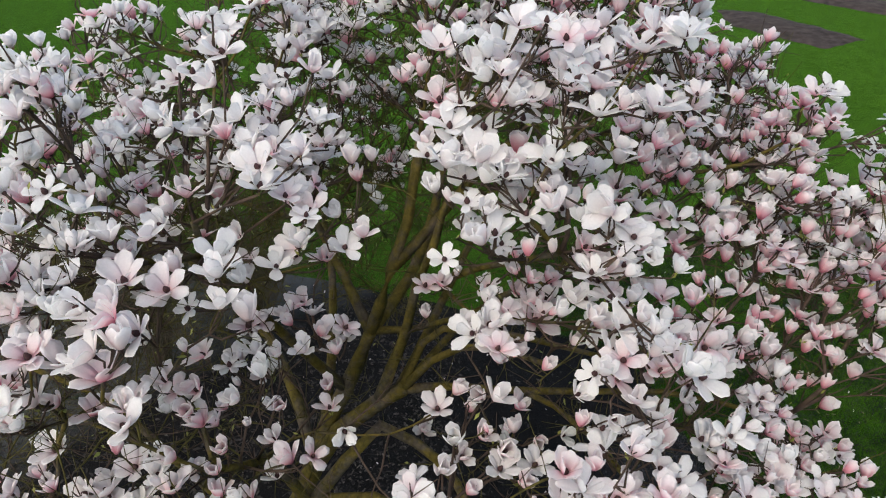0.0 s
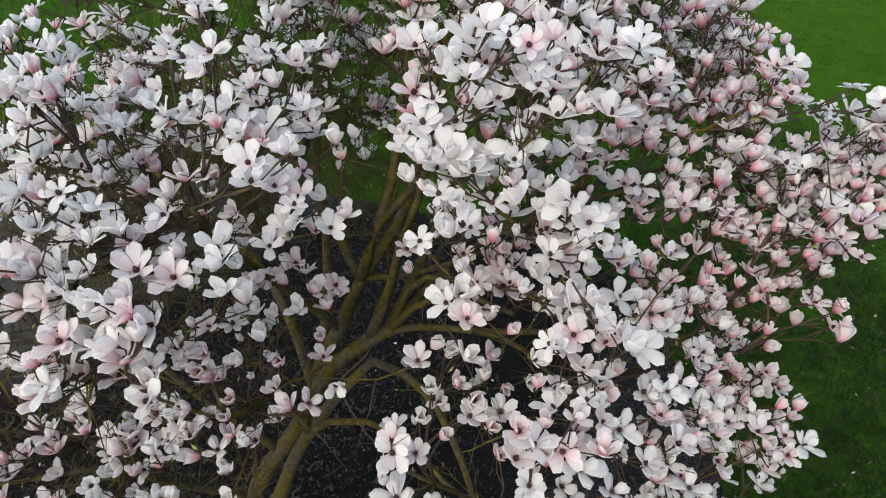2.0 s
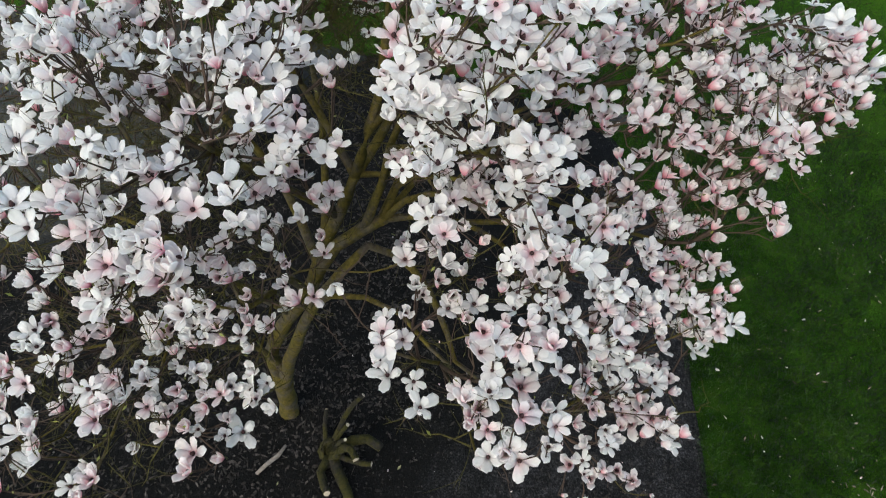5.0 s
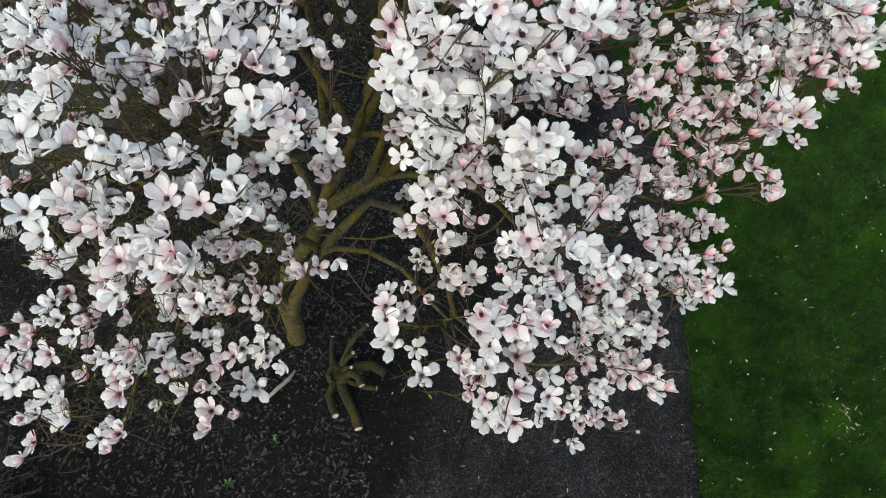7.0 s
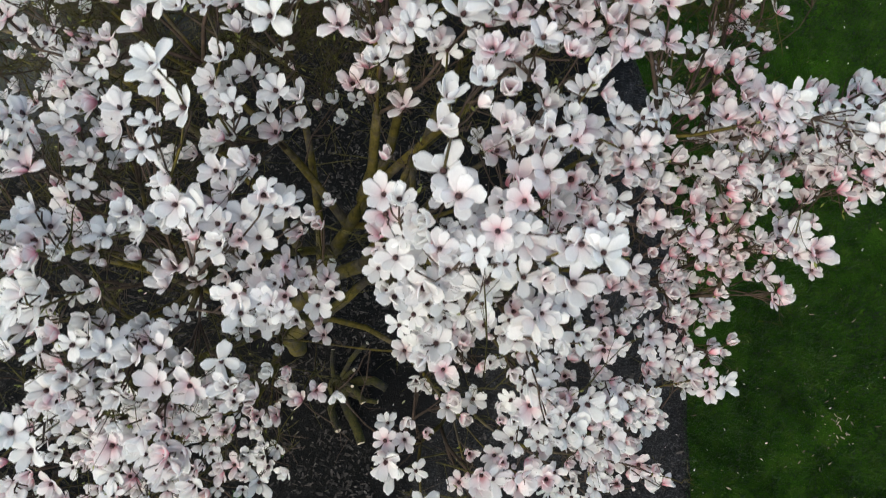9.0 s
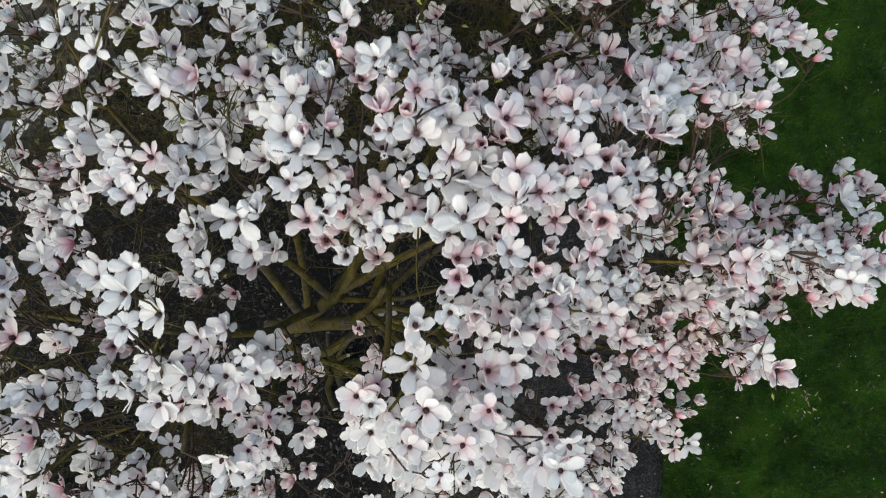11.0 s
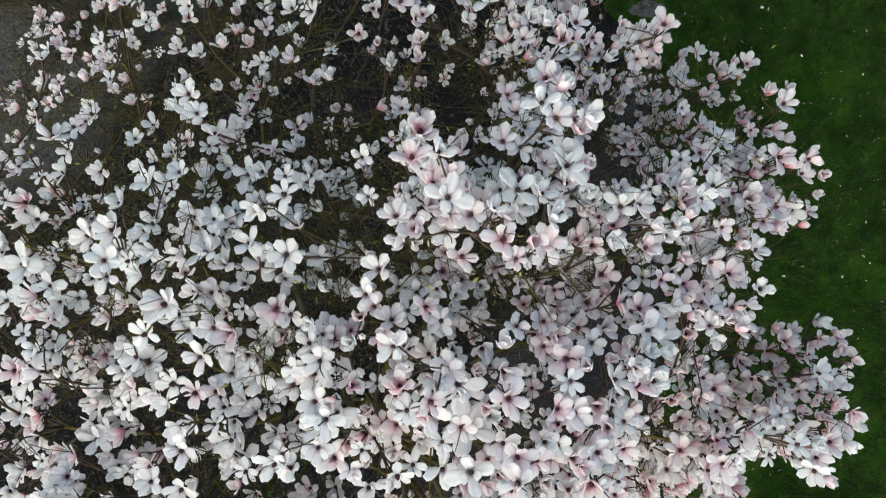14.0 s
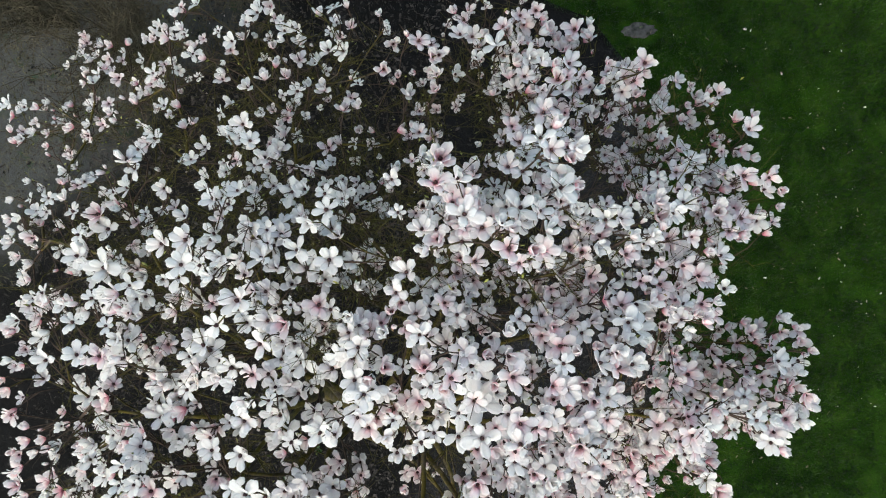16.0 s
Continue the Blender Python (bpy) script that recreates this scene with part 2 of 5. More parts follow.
# ---- magnolia blossom ----
def petal_shape(length, width, a0, a1, turn, cup, wave, seed, rows=5, cols=5):
    """A solid petal: inner and outer skin joined at the rim. Angles from the flower's axis at foot and tip, in degrees.
    Gives vertices, faces and how far along each vertex sits (outer skin counted from 2)."""
    r = np.random.default_rng(seed)
    s = np.array([0, 0.30, 0.62, 0.88, 1.0]) if rows == 5 else np.array([0, 0.16, 0.34, 0.54, 0.74, 0.90, 1.0])
    ang = np.radians(a0 + (a1 - a0) * s ** 0.8)
    step = np.diff(s) * length
    rad = 0.006 + np.concatenate([[0], np.cumsum(np.sin((ang[1:] + ang[:-1]) / 2) * step)])
    up = np.concatenate([[0], np.cumsum(np.cos((ang[1:] + ang[:-1]) / 2) * step)])
    prof = np.interp(s, [0, 0.16, 0.34, 0.54, 0.74, 0.90, 1.0], [0.30, 0.52, 0.77, 0.95, 1.0, 0.82, 0.40])
    u = np.linspace(-1, 1, cols)
    w = wave * width * r.uniform(-1, 1, (rows, cols)) * s[:, None]
    lean = 0.10 * length * r.uniform(-1, 1) * s ** 2
    skins = []
    for skin in (0, 1):
        v = np.zeros((rows, cols, 3))
        nr, nu = -np.cos(ang)[:, None], np.sin(ang)[:, None]
        off = cup * width * prof[:, None] * u[None] ** 2 + w - skin * 0.0013
        v[..., 0] = rad[:, None] + nr * off
        v[..., 2] = up[:, None] + nu * off
        v[..., 1] = 0.5 * width * prof[:, None] * u[None] + lean[:, None]
        for row, drop in ((-2, 0.05), (-1, 0.085)):
            v[row, :, 0] -= u ** 2 * drop * length * np.sin(ang[row])
            v[row, :, 2] -= u ** 2 * drop * length * np.cos(ang[row])
        skins.append(v.reshape(-1, 3))
    n = rows * cols
    faces = []
    for j in range(rows - 1):
        for i in range(cols - 1):
            a, b, c, d = j * cols + i, j * cols + i + 1, (j + 1) * cols + i + 1, (j + 1) * cols + i
            faces += [(a, b, c, d), (n + d, n + c, n + b, n + a)]
    rim = [*range(cols), *[j * cols + cols - 1 for j in range(1, rows)], *[(rows - 1) * cols + i for i in range(cols - 2, -1, -1)], *[j * cols for j in range(rows - 2, 0, -1)]]
    for a, b in zip(rim, rim[1:] + rim[:1]):
        faces.append((b, a, n + a, n + b))
    v = np.concatenate(skins)
    c, d = math.cos(turn), math.sin(turn)
    v = np.stack([c * v[:, 0] - d * v[:, 1], d * v[:, 0] + c * v[:, 1], v[:, 2]], -1)
    along = np.repeat(s, cols)
    return v, faces, np.concatenate([along, along + 2])


def blossom_kind(seed, style, rows=7, cols=7):
    """Petals of one blossom: list of (vertices, faces, blush), and the cone in its middle."""
    r = np.random.default_rng(seed)
    length = r.uniform(0.058, 0.079)
    tint = (0.06, 1.0, 0.30, 0.75, 0.15, 0.9, 0.5)[seed % 7] * r.uniform(0.85, 1.1)
    outer, inner = {"bud": ((16, -18), (12, -14)), "cup": ((40, 4), (28, -10)), "half": ((45, 38), (33, 8)), "open": ((58, 74), (44, 38)), "flat": ((68, 92), (58, 66))}[style]
    count = 3 if r.uniform() < 0.55 or style == "bud" else 4
    petals, start = [], r.uniform(0, 6.28)
    for ring, (a0, a1) in enumerate((outer, inner)):
        for k in range(count if ring == 0 else 3):
            big = 1.0 if style != "bud" else 0.62
            l = length * big * r.uniform(0.84, 1.14) * (1.0 if ring == 0 else 0.92)
            w = l * r.uniform(0.52, 0.68) * (0.75 if style == "bud" else 1)
            spread = 9 if style in ("bud", "cup") else 26
            turn = start + (k + 0.5 * ring) * 2 * math.pi / (count if ring == 0 else 3) + r.uniform(-0.2, 0.2)
            v, f, along = petal_shape(l, w, a0 + r.uniform(-6, 6), a1 + r.uniform(-spread, spread), turn, r.uniform(0.08, 0.17) if style not in ("flat", "open") else r.uniform(0.02, 0.11), 0.042 if rows == 5 else 0.03, int(r.integers(1e6)), rows, cols)
            back = along > 1.5
            s = np.where(back, along - 2, along)
            blush = np.where(back, tint * (0.10 + 0.90 * np.clip(1 - s / 1.0, 0, 1) ** 1.1), tint * 0.30 * np.clip(1 - s / 0.4, 0, 1))
            petals.append((v, f, np.clip(blush, 0, 1)))
    h = 0.021 if style != "bud" else 0.012
    cone = tube([(0, 0, -0.012), (0, 0, 0), (0, 0, 0.25 * h), (0, 0, 0.6 * h), (0, 0, h)], [0.003, 0.007, 0.0095, 0.0072, 0.003], 7)
    return petals, cone, tint


STYLES = ["bud"] * 2 + ["cup"] * 7 + ["half"] * 10 + ["open"] * 7 + ["flat"] * 2
KINDS = [blossom_kind(100 + k, s) for k, s in enumerate(STYLES)]
LIGHT_KINDS = [blossom_kind(100 + k, s, 5, 4) for k, s in enumerate(STYLES)]


# ---- magnolia tree ----
class Wood:
    """The tree's skeleton: nodes with a parent, grown from limbs to branch ends."""

    def __init__(self, room=40000):
        self.pos, self.up, self.owner, self.weight, self.least, self.reachd = [], [], [], [], [], []
        self.place, self.way, self.far = np.zeros((room, 3)), np.zeros((room, 3)), np.zeros(room)

    def node(self, p, parent, owner):
        self.pos.append(np.array(p, float))
        self.up.append(parent)
        self.owner.append(owner)
        self.weight.append(0.0)
        self.least.append(0.0)
        self.reachd.append(0.0 if owner == 0 or parent < 0 else self.reachd[parent] + float(np.linalg.norm(self.pos[-1] - self.pos[parent])))
        k = len(self.pos) - 1
        g = self.pos[k] - self.pos[parent] if parent >= 0 else np.array([0, 0, 1.0])
        self.place[k], self.way[k], self.far[k] = self.pos[k], g / (np.linalg.norm(g) + 1e-9), self.reachd[k]
        return k

    def line(self, points, parent, owner, step=0.14):
        """A smooth line through points (Catmull-Rom), hung on a parent node."""
        pts = [self.pos[parent]] if parent >= 0 else []
        pts = np.array(pts + [np.array(p, float) for p in points])
        ends = np.concatenate([[2 * pts[0] - pts[1]], pts, [2 * pts[-1] - pts[-2]]])
        last = parent if parent >= 0 else self.node(pts[0], -1, owner)
        made = [last]
        for k in range(len(pts) - 1):
            a, b, c, d = ends[k:k + 4]
            n = max(1, int(np.linalg.norm(c - b) / step))
            for j in range(1, n + 1):
                t = j / n
                p = 0.5 * (2 * b + (c - a) * t + (2 * a - 5 * b + 4 * c - d) * t ** 2 + (3 * b - a - 3 * c + d) * t ** 3)
                jig = 0.012 * np.array(noise.noise_vector(Vector(p * 3.1)))
                last = self.node(p + jig, last, owner)
                made.append(last)
        return made

    def limb(self, points, parent, foot, end):
        """A limb of the framework with its radius at the foot and at the end."""
        made = self.line(points, parent, 0)
        for k, n in enumerate(made[1:] if parent >= 0 else made):
            self.least[n] = foot + (end - foot) * k / max(1, len(made) - 1)
        return made

    def reach(self, tip, owner):
        """Grows a branch from the best place of the skeleton to a tip."""
        tip = np.array(tip, float)
        n = len(self.pos)
        P, g = self.place[:n], self.way[:n]
        d = tip - P
        far = np.linalg.norm(d, axis=1) + 1e-6
        turn = 1 - (d * g).sum(1) / far
        cost = far * (1 + 0.55 * turn) + 1.5 * np.maximum(0, P[:, 2] - tip[2] + 0.16) + 2.6 * np.maximum(0, 2.4 - P[:, 2]) + 0.38 * self.far[:n] + 0.02
        k = int(cost.argmin())
        a, way, l = P[k], g[k], far[k]
        mid = a + way * 0.30 * l + np.array([0, 0, -0.04 * l])
        near = tip - np.array([0, 0, 0.22 * l]) - 0.12 * d[k] + 0.05 * l * rng.uniform(-1, 1, 3)
        return self.line([0.5 * (mid + near) + 0.03 * l * rng.uniform(-1, 1, 3), tip], k, owner, 0.11)[-1]


wood = Wood()
BOUGHS = []
trunk = wood.limb([(-1.30, 2.31, -0.08), (-1.26, 2.31, 0.28), (-1.22, 2.31, 0.62), (-1.19, 2.30, 0.84)], -1, 0.084, 0.078)


def limb_from(start, points, foot, end):
    """A limb that leaves the framework at its node nearest to start."""
    k = int(np.linalg.norm(np.array(wood.pos) - start, axis=1).argmin())
    return wood.limb(points, k, foot, end)


# two crossing stems, the tall leader and the low western arm
west_stem = wood.limb([(-1.23, 2.33, 1.00), (-1.21, 2.34, 1.20), (-1.14, 2.35, 1.39), (-1.0, 2.35, 1.66), (-0.85, 2.36, 1.90), (-0.76, 2.37, 2.06), (-0.64, 2.38, 2.34), (-0.51, 2.39, 2.55), (-0.31, 2.41, 2.74), (-0.20, 2.42, 2.80)], trunk[-1], 0.062, 0.040)
wood.limb([(-1.08, 2.25, 1.12), (-0.98, 2.22, 1.42), (-0.88, 2.20, 1.70), (-0.77, 2.19, 2.0), (-0.66, 2.18, 2.24), (-0.46, 2.22, 2.54), (-0.30, 2.33, 2.66), (-0.13, 2.35, 2.52), (0.06, 2.12, 2.50), (0.18, 1.85, 2.42), (0.22, 1.65, 2.48)], trunk[-2], 0.058, 0.011)
leader = limb_from((-0.70, 2.37, 2.2), [(-0.59, 2.45, 2.52), (-0.48, 2.50, 2.74), (-0.34, 2.54, 3.06), (-0.24, 2.59, 3.38), (-0.16, 2.65, 3.60), (-0.10, 2.75, 3.95)], 0.046, 0.016)
limb_from((-0.24, 2.59, 3.4), [(-0.02, 2.68, 3.60), (0.10, 2.72, 3.72), (0.30, 2.80, 3.90)], 0.026, 0.012)
limb_from((-1.10, 2.31, 1.02), [(-1.21, 2.20, 1.55), (-1.30, 2.10, 1.75), (-1.48, 1.92, 2.2), (-1.45, 1.75, 2.9)], 0.028, 0.009)
# limbs fanning out from the fork
fork = west_stem[-1]
wood.limb([(-0.18, 2.45, 3.10), (-0.12, 2.47, 3.35), (-0.04, 2.52, 3.55), (0.05, 2.60, 3.85)], west_stem[-2], 0.028, 0.012)
wood.limb([(-0.04, 2.42, 2.82), (0.24, 2.34, 2.88), (0.36, 2.20, 3.0), (0.47, 2.10, 3.0), (0.60, 1.95, 2.98)], fork, 0.020, 0.009)
limb_from((0.24, 2.34, 2.88), [(0.60, 2.36, 2.84), (1.0, 2.30, 2.90), (1.40, 2.20, 2.86)], 0.017, 0.009)
wood.limb([(-0.06, 2.40, 3.0), (0.08, 2.36, 3.12), (0.23, 2.30, 3.17), (0.42, 2.15, 3.20)], fork, 0.020, 0.009)
wood.limb([(-0.10, 2.47, 3.04), (0.0, 2.49, 3.12), (0.24, 2.45, 3.13), (0.53, 2.40, 3.09), (0.85, 2.30, 3.05)], fork, 0.018, 0.009)
limb_from((-0.34, 2.54, 3.02), [(-0.15, 2.53, 3.08), (0.05, 2.54, 3.14), (0.30, 2.60, 3.2)], 0.016, 0.009)
wood.limb([(0.0, 2.90, 3.0), (0.25, 3.40, 3.2), (0.55, 3.90, 3.2), (0.9, 4.4, 3.3)], fork, 0.024, 0.010)
wood.limb([(0.15, 2.75, 3.0), (0.60, 3.0, 3.1), (1.1, 3.1, 3.2), (1.5, 3.2, 3.2)], fork, 0.020, 0.009)
limb_from((-0.34, 2.54, 3.0), [(-0.10, 2.90, 3.3), (0.05, 3.3, 3.8), (0.20, 3.6, 4.2)], 0.030, 0.012)
limb_from((0.05, 2.60, 3.85), [(0.06, 2.35, 4.05), (0.05, 2.0, 4.25)], 0.014, 0.008)
limb_from((-0.12, 2.47, 3.35), [(0.15, 2.25, 3.60), (0.40, 1.95, 3.85)], 0.018, 0.009)
limb_from((0.24, 2.45, 3.13), [(0.55, 2.55, 3.45), (0.95, 2.70, 3.75)], 0.018, 0.009)
limb_from((-0.48, 2.50, 2.74), [(-0.70, 2.35, 3.2), (-0.85, 2.15, 3.65), (-0.80, 1.90, 4.0)], 0.024, 0.009)
limb_from((-0.34, 2.54, 3.06), [(-0.60, 2.80, 3.5), (-0.90, 3.05, 3.9)], 0.024, 0.009)
# arms towards the other sides of the crown
limb_from((-0.66, 2.18, 2.2), [(-0.55, 2.15, 2.36), (-0.32, 2.08, 2.47), (-0.10, 1.95, 2.48), (0.08, 1.75, 2.45), (0.20, 1.58, 2.55)], 0.020, 0.007)
limb_from((-0.66, 2.18, 2.2), [(-0.75, 2.08, 2.7), (-0.72, 1.80, 3.0), (-0.75, 1.60, 3.2)], 0.026, 0.010)
limb_from((-0.90, 2.34, 1.7), [(-1.25, 2.32, 2.3), (-1.60, 2.38, 2.75), (-2.2, 2.5, 3.0)], 0.026, 0.008)
limb_from((-0.64, 2.38, 2.3), [(-0.92, 2.85, 2.75), (-1.40, 3.25, 3.0), (-1.90, 3.55, 3.2), (-2.40, 3.7, 3.25)], 0.032, 0.010)
limb_from((-0.59, 2.45, 2.5), [(-0.58, 2.95, 2.95), (-0.70, 3.5, 3.1), (-0.85, 4.1, 3.05), (-0.90, 4.6, 3.0)], 0.026, 0.008)
limb_from((-0.70, 3.5, 3.1), [(-1.25, 3.95, 3.0), (-1.80, 4.4, 2.95)], 0.022, 0.009)


limb_from((0.20, 1.58, 2.55), [(0.15, 1.48, 2.80), (0.05, 1.40, 3.02), (-0.06, 1.37, 3.16)], 0.011, 0.005)
limb_from((0.05, 1.40, 3.02), [(0.03, 1.28, 3.03), (0.05, 1.14, 3.08)], 0.008, 0.004)


def bough(*tips):
    BOUGHS.append(tips)


bough((-2.02, 0.90, 2.64), (-2.02, 1.80, 2.88), (-1.97, 1.21, 3.11), (-1.96, 1.11, 3.04), (-1.95, 1.82, 3.02), (-1.93, 1.32, 3.23), (-1.92, 1.00, 2.86), (-1.87, 1.14, 3.04), (-1.81, 1.27, 3.23), (-1.80, 1.06, 3.00), (-1.74, 1.47, 3.24), (-1.68, 0.96, 2.96), (-1.67, 0.92, 2.65), (-1.58, 1.38, 3.14), (-1.53, 0.93, 2.73), (-1.49, 1.20, 3.19), (-1.45, 1.53, 3.19), (-1.44, 1.50, 3.14))
bough((-1.37, 1.09, 2.73), (-1.36, 1.25, 3.18), (-1.34, 1.57, 3.16), (-1.31, 1.18, 3.10), (-1.29, 1.30, 3.04), (-1.25, 1.15, 3.21), (-1.23, 1.38, 2.97), (-1.23, 1.49, 3.00), (-1.22, 1.55, 3.16), (-1.21, 1.22, 2.88), (-1.20, 1.25, 2.96), (-1.19, 1.28, 3.24), (-1.18, 1.12, 2.83), (-1.15, 1.55, 3.16), (-1.13, 1.43, 3.06), (-1.09, 1.16, 2.81), (-1.06, 1.60, 3.23), (-1.05, 1.55, 3.11))
bough((-1.75, 1.42, 3.27), (-1.73, 1.34, 3.29), (-1.67, 1.58, 3.48), (-1.63, 1.54, 3.54), (-1.55, 1.03, 3.33), (-1.51, 1.36, 3.29), (-1.51, 1.56, 3.57), (-1.39, 1.17, 3.26), (-1.36, 1.46, 3.77), (-1.31, 1.61, 3.31), (-1.31, 1.02, 3.30), (-1.26, 0.99, 3.36), (-1.24, 1.37, 3.66), (-1.22, 1.45, 3.74), (-1.22, 1.33, 3.70), (-1.14, 1.48, 3.64), (-1.14, 1.39, 3.73), (-1.11, 1.39, 3.90))
bough((-1.49, 1.83, 4.12), (-1.41, 1.72, 4.11), (-1.31, 1.59, 4.03), (-1.30, 1.43, 4.22), (-1.26, 1.52, 3.92), (-1.25, 1.86, 4.26), (-1.23, 1.71, 4.23), (-1.23, 1.88, 3.98), (-1.23, 1.88, 4.39), (-1.19, 1.54, 4.05), (-1.18, 1.51, 3.96), (-1.18, 1.62, 4.15), (-1.16, 1.62, 4.00), (-1.13, 1.96, 4.10), (-1.13, 1.54, 3.97), (-1.11, 1.76, 4.00), (-1.05, 1.72, 4.16), (-1.05, 1.57, 4.02))
bough((-2.88, 2.95, 3.02), (-2.87, 2.71, 3.22), (-2.87, 2.26, 3.18), (-2.84, 2.13, 3.13), (-2.73, 2.57, 3.40), (-2.72, 2.73, 3.05), (-2.71, 2.94, 3.42), (-2.70, 2.39, 3.12), (-2.63, 2.14, 3.50), (-2.55, 2.42, 3.06), (-2.53, 2.34, 3.45), (-2.52, 2.32, 3.22), (-2.51, 2.53, 3.56), (-2.49, 2.12, 3.39), (-2.45, 2.73, 2.64), (-2.42, 2.40, 3.12), (-2.41, 2.32, 3.43), (-2.27, 2.55, 3.60))
bough((-2.21, 2.37, 3.41), (-2.11, 2.13, 3.26), (-2.06, 2.25, 3.49), (-2.04, 2.75, 3.69), (-1.98, 1.98, 3.08), (-1.94, 2.49, 3.82), (-1.91, 2.85, 3.62), (-1.84, 2.78, 3.84), (-1.83, 2.85, 3.80), (-1.83, 2.67, 3.86), (-1.72, 2.15, 3.85), (-1.57, 2.98, 3.93), (-1.42, 2.38, 3.90), (-1.30, 1.98, 3.97), (-1.22, 2.44, 3.85), (-1.15, 2.33, 3.95), (-1.14, 2.63, 3.94), (-1.08, 2.14, 3.92))
bough((-1.54, 1.98, 4.09), (-1.53, 2.37, 4.23), (-1.52, 2.39, 4.46), (-1.42, 2.46, 4.32), (-1.42, 2.45, 4.38), (-1.40, 2.21, 4.03), (-1.37, 1.98, 4.14), (-1.36, 2.03, 4.41), (-1.34, 2.09, 4.44), (-1.33, 2.17, 4.20), (-1.32, 1.98, 4.20), (-1.29, 2.04, 4.49), (-1.27, 2.39, 4.07), (-1.26, 2.19, 4.37), (-1.24, 2.08, 4.36), (-1.21, 2.20, 4.05), (-1.20, 2.02, 4.41), (-1.19, 2.18, 4.09))
bough((-1.75, 2.52, 4.19), (-1.59, 2.64, 4.00), (-1.59, 2.59, 4.10), (-1.50, 2.54, 4.09), (-1.49, 2.53, 4.20), (-1.49, 2.54, 4.36), (-1.47, 2.91, 3.99), (-1.44, 2.71, 4.02), (-1.40, 2.91, 4.07), (-1.37, 2.69, 4.00), (-1.37, 2.63, 4.01), (-1.36, 2.98, 4.09), (-1.34, 2.81, 3.97), (-1.31, 2.92, 4.03), (-1.29, 2.54, 4.01), (-1.26, 2.77, 4.08), (-1.22, 2.78, 4.02), (-1.18, 3.00, 4.20), (-1.13, 2.62, 4.11))
bough((-1.03, 1.38, 2.94), (-1.03, 1.45, 3.09), (-1.03, 0.94, 2.83), (-1.02, 1.35, 3.02), (-1.02, 1.26, 2.82), (-1.00, 1.41, 3.24), (-0.93, 1.22, 2.72), (-0.93, 1.29, 2.90), (-0.92, 1.03, 2.73), (-0.88, 1.48, 3.12), (-0.78, 1.33, 2.87), (-0.78, 1.39, 2.92), (-0.76, 1.28, 2.86), (-0.75, 1.52, 3.19), (-0.66, 1.53, 3.15), (-0.09, 1.26, 3.20), (-0.02, 1.41, 3.25), (0.02, 1.26, 3.12))
bough((-0.97, 1.49, 3.59), (-0.94, 1.53, 3.28), (-0.88, 1.33, 3.89), (-0.87, 1.53, 3.36), (-0.87, 1.60, 3.62), (-0.86, 1.63, 3.55), (-0.86, 1.45, 3.30), (-0.81, 1.64, 3.39), (-0.77, 1.57, 3.78), (-0.76, 1.56, 3.26), (-0.74, 1.61, 3.31), (-0.52, 1.60, 3.27), (-0.33, 1.63, 3.38), (-0.12, 1.36, 3.34), (-0.10, 1.41, 3.34), (-0.09, 1.32, 3.41), (-0.09, 1.49, 3.31), (-0.00, 1.50, 3.34))
bough((-0.79, 1.92, 3.41), (-0.68, 1.69, 3.35), (-0.63, 1.85, 3.27), (-0.63, 1.99, 3.34), (-0.60, 1.70, 3.27), (-0.59, 1.65, 3.14), (-0.57, 1.74, 3.38), (-0.48, 2.12, 3.40), (-0.46, 1.65, 3.24), (-0.45, 1.99, 3.24), (-0.44, 1.92, 3.20), (-0.41, 2.22, 3.30), (-0.39, 2.16, 3.40), (-0.10, 2.50, 2.48), (-0.07, 2.29, 3.36), (-0.02, 1.83, 3.28), (0.04, 1.85, 3.34), (0.04, 1.69, 3.27))
bough((-1.02, 2.61, 3.88), (-0.92, 1.99, 3.62), (-0.86, 1.68, 3.90), (-0.85, 1.69, 3.47), (-0.83, 2.04, 3.90), (-0.76, 2.11, 3.45), (-0.76, 2.19, 3.61), (-0.72, 2.07, 3.88), (-0.68, 1.93, 3.46), (-0.60, 2.14, 3.44), (-0.60, 1.92, 3.46), (-0.60, 1.70, 3.56), (-0.57, 2.24, 3.47), (-0.54, 2.69, 3.88), (-0.53, 2.22, 3.43), (-0.48, 2.33, 3.63), (-0.43, 2.08, 3.77), (-0.01, 2.24, 3.56))
bough((-1.01, 1.86, 3.92), (-0.99, 2.21, 4.26), (-0.97, 1.36, 3.91), (-0.97, 1.70, 4.08), (-0.94, 1.41, 4.05), (-0.94, 1.54, 3.94), (-0.92, 1.61, 3.99), (-0.89, 1.74, 4.06), (-0.87, 2.06, 4.04), (-0.83, 1.36, 4.05), (-0.81, 2.21, 4.21), (-0.80, 2.07, 4.05), (-0.80, 1.71, 3.97), (-0.80, 1.31, 4.01), (-0.72, 2.13, 4.23), (-0.70, 2.10, 4.14), (-0.70, 2.23, 4.26), (-0.70, 2.16, 4.50))
bough((-0.67, 1.70, 4.02), (-0.64, 1.60, 4.02), (-0.63, 1.55, 3.95), (-0.58, 2.13, 4.17), (-0.57, 2.22, 4.18), (-0.57, 1.91, 4.22), (-0.50, 1.92, 4.12), (-0.49, 1.97, 3.91), (-0.43, 2.04, 4.10), (-0.43, 1.94, 4.06), (-0.43, 1.87, 4.28), (-0.43, 2.21, 4.43), (-0.36, 2.01, 4.00), (-0.31, 2.24, 4.02), (-0.06, 2.07, 4.23), (-0.03, 1.94, 4.12), (-0.01, 2.17, 4.34), (0.02, 2.02, 4.31))
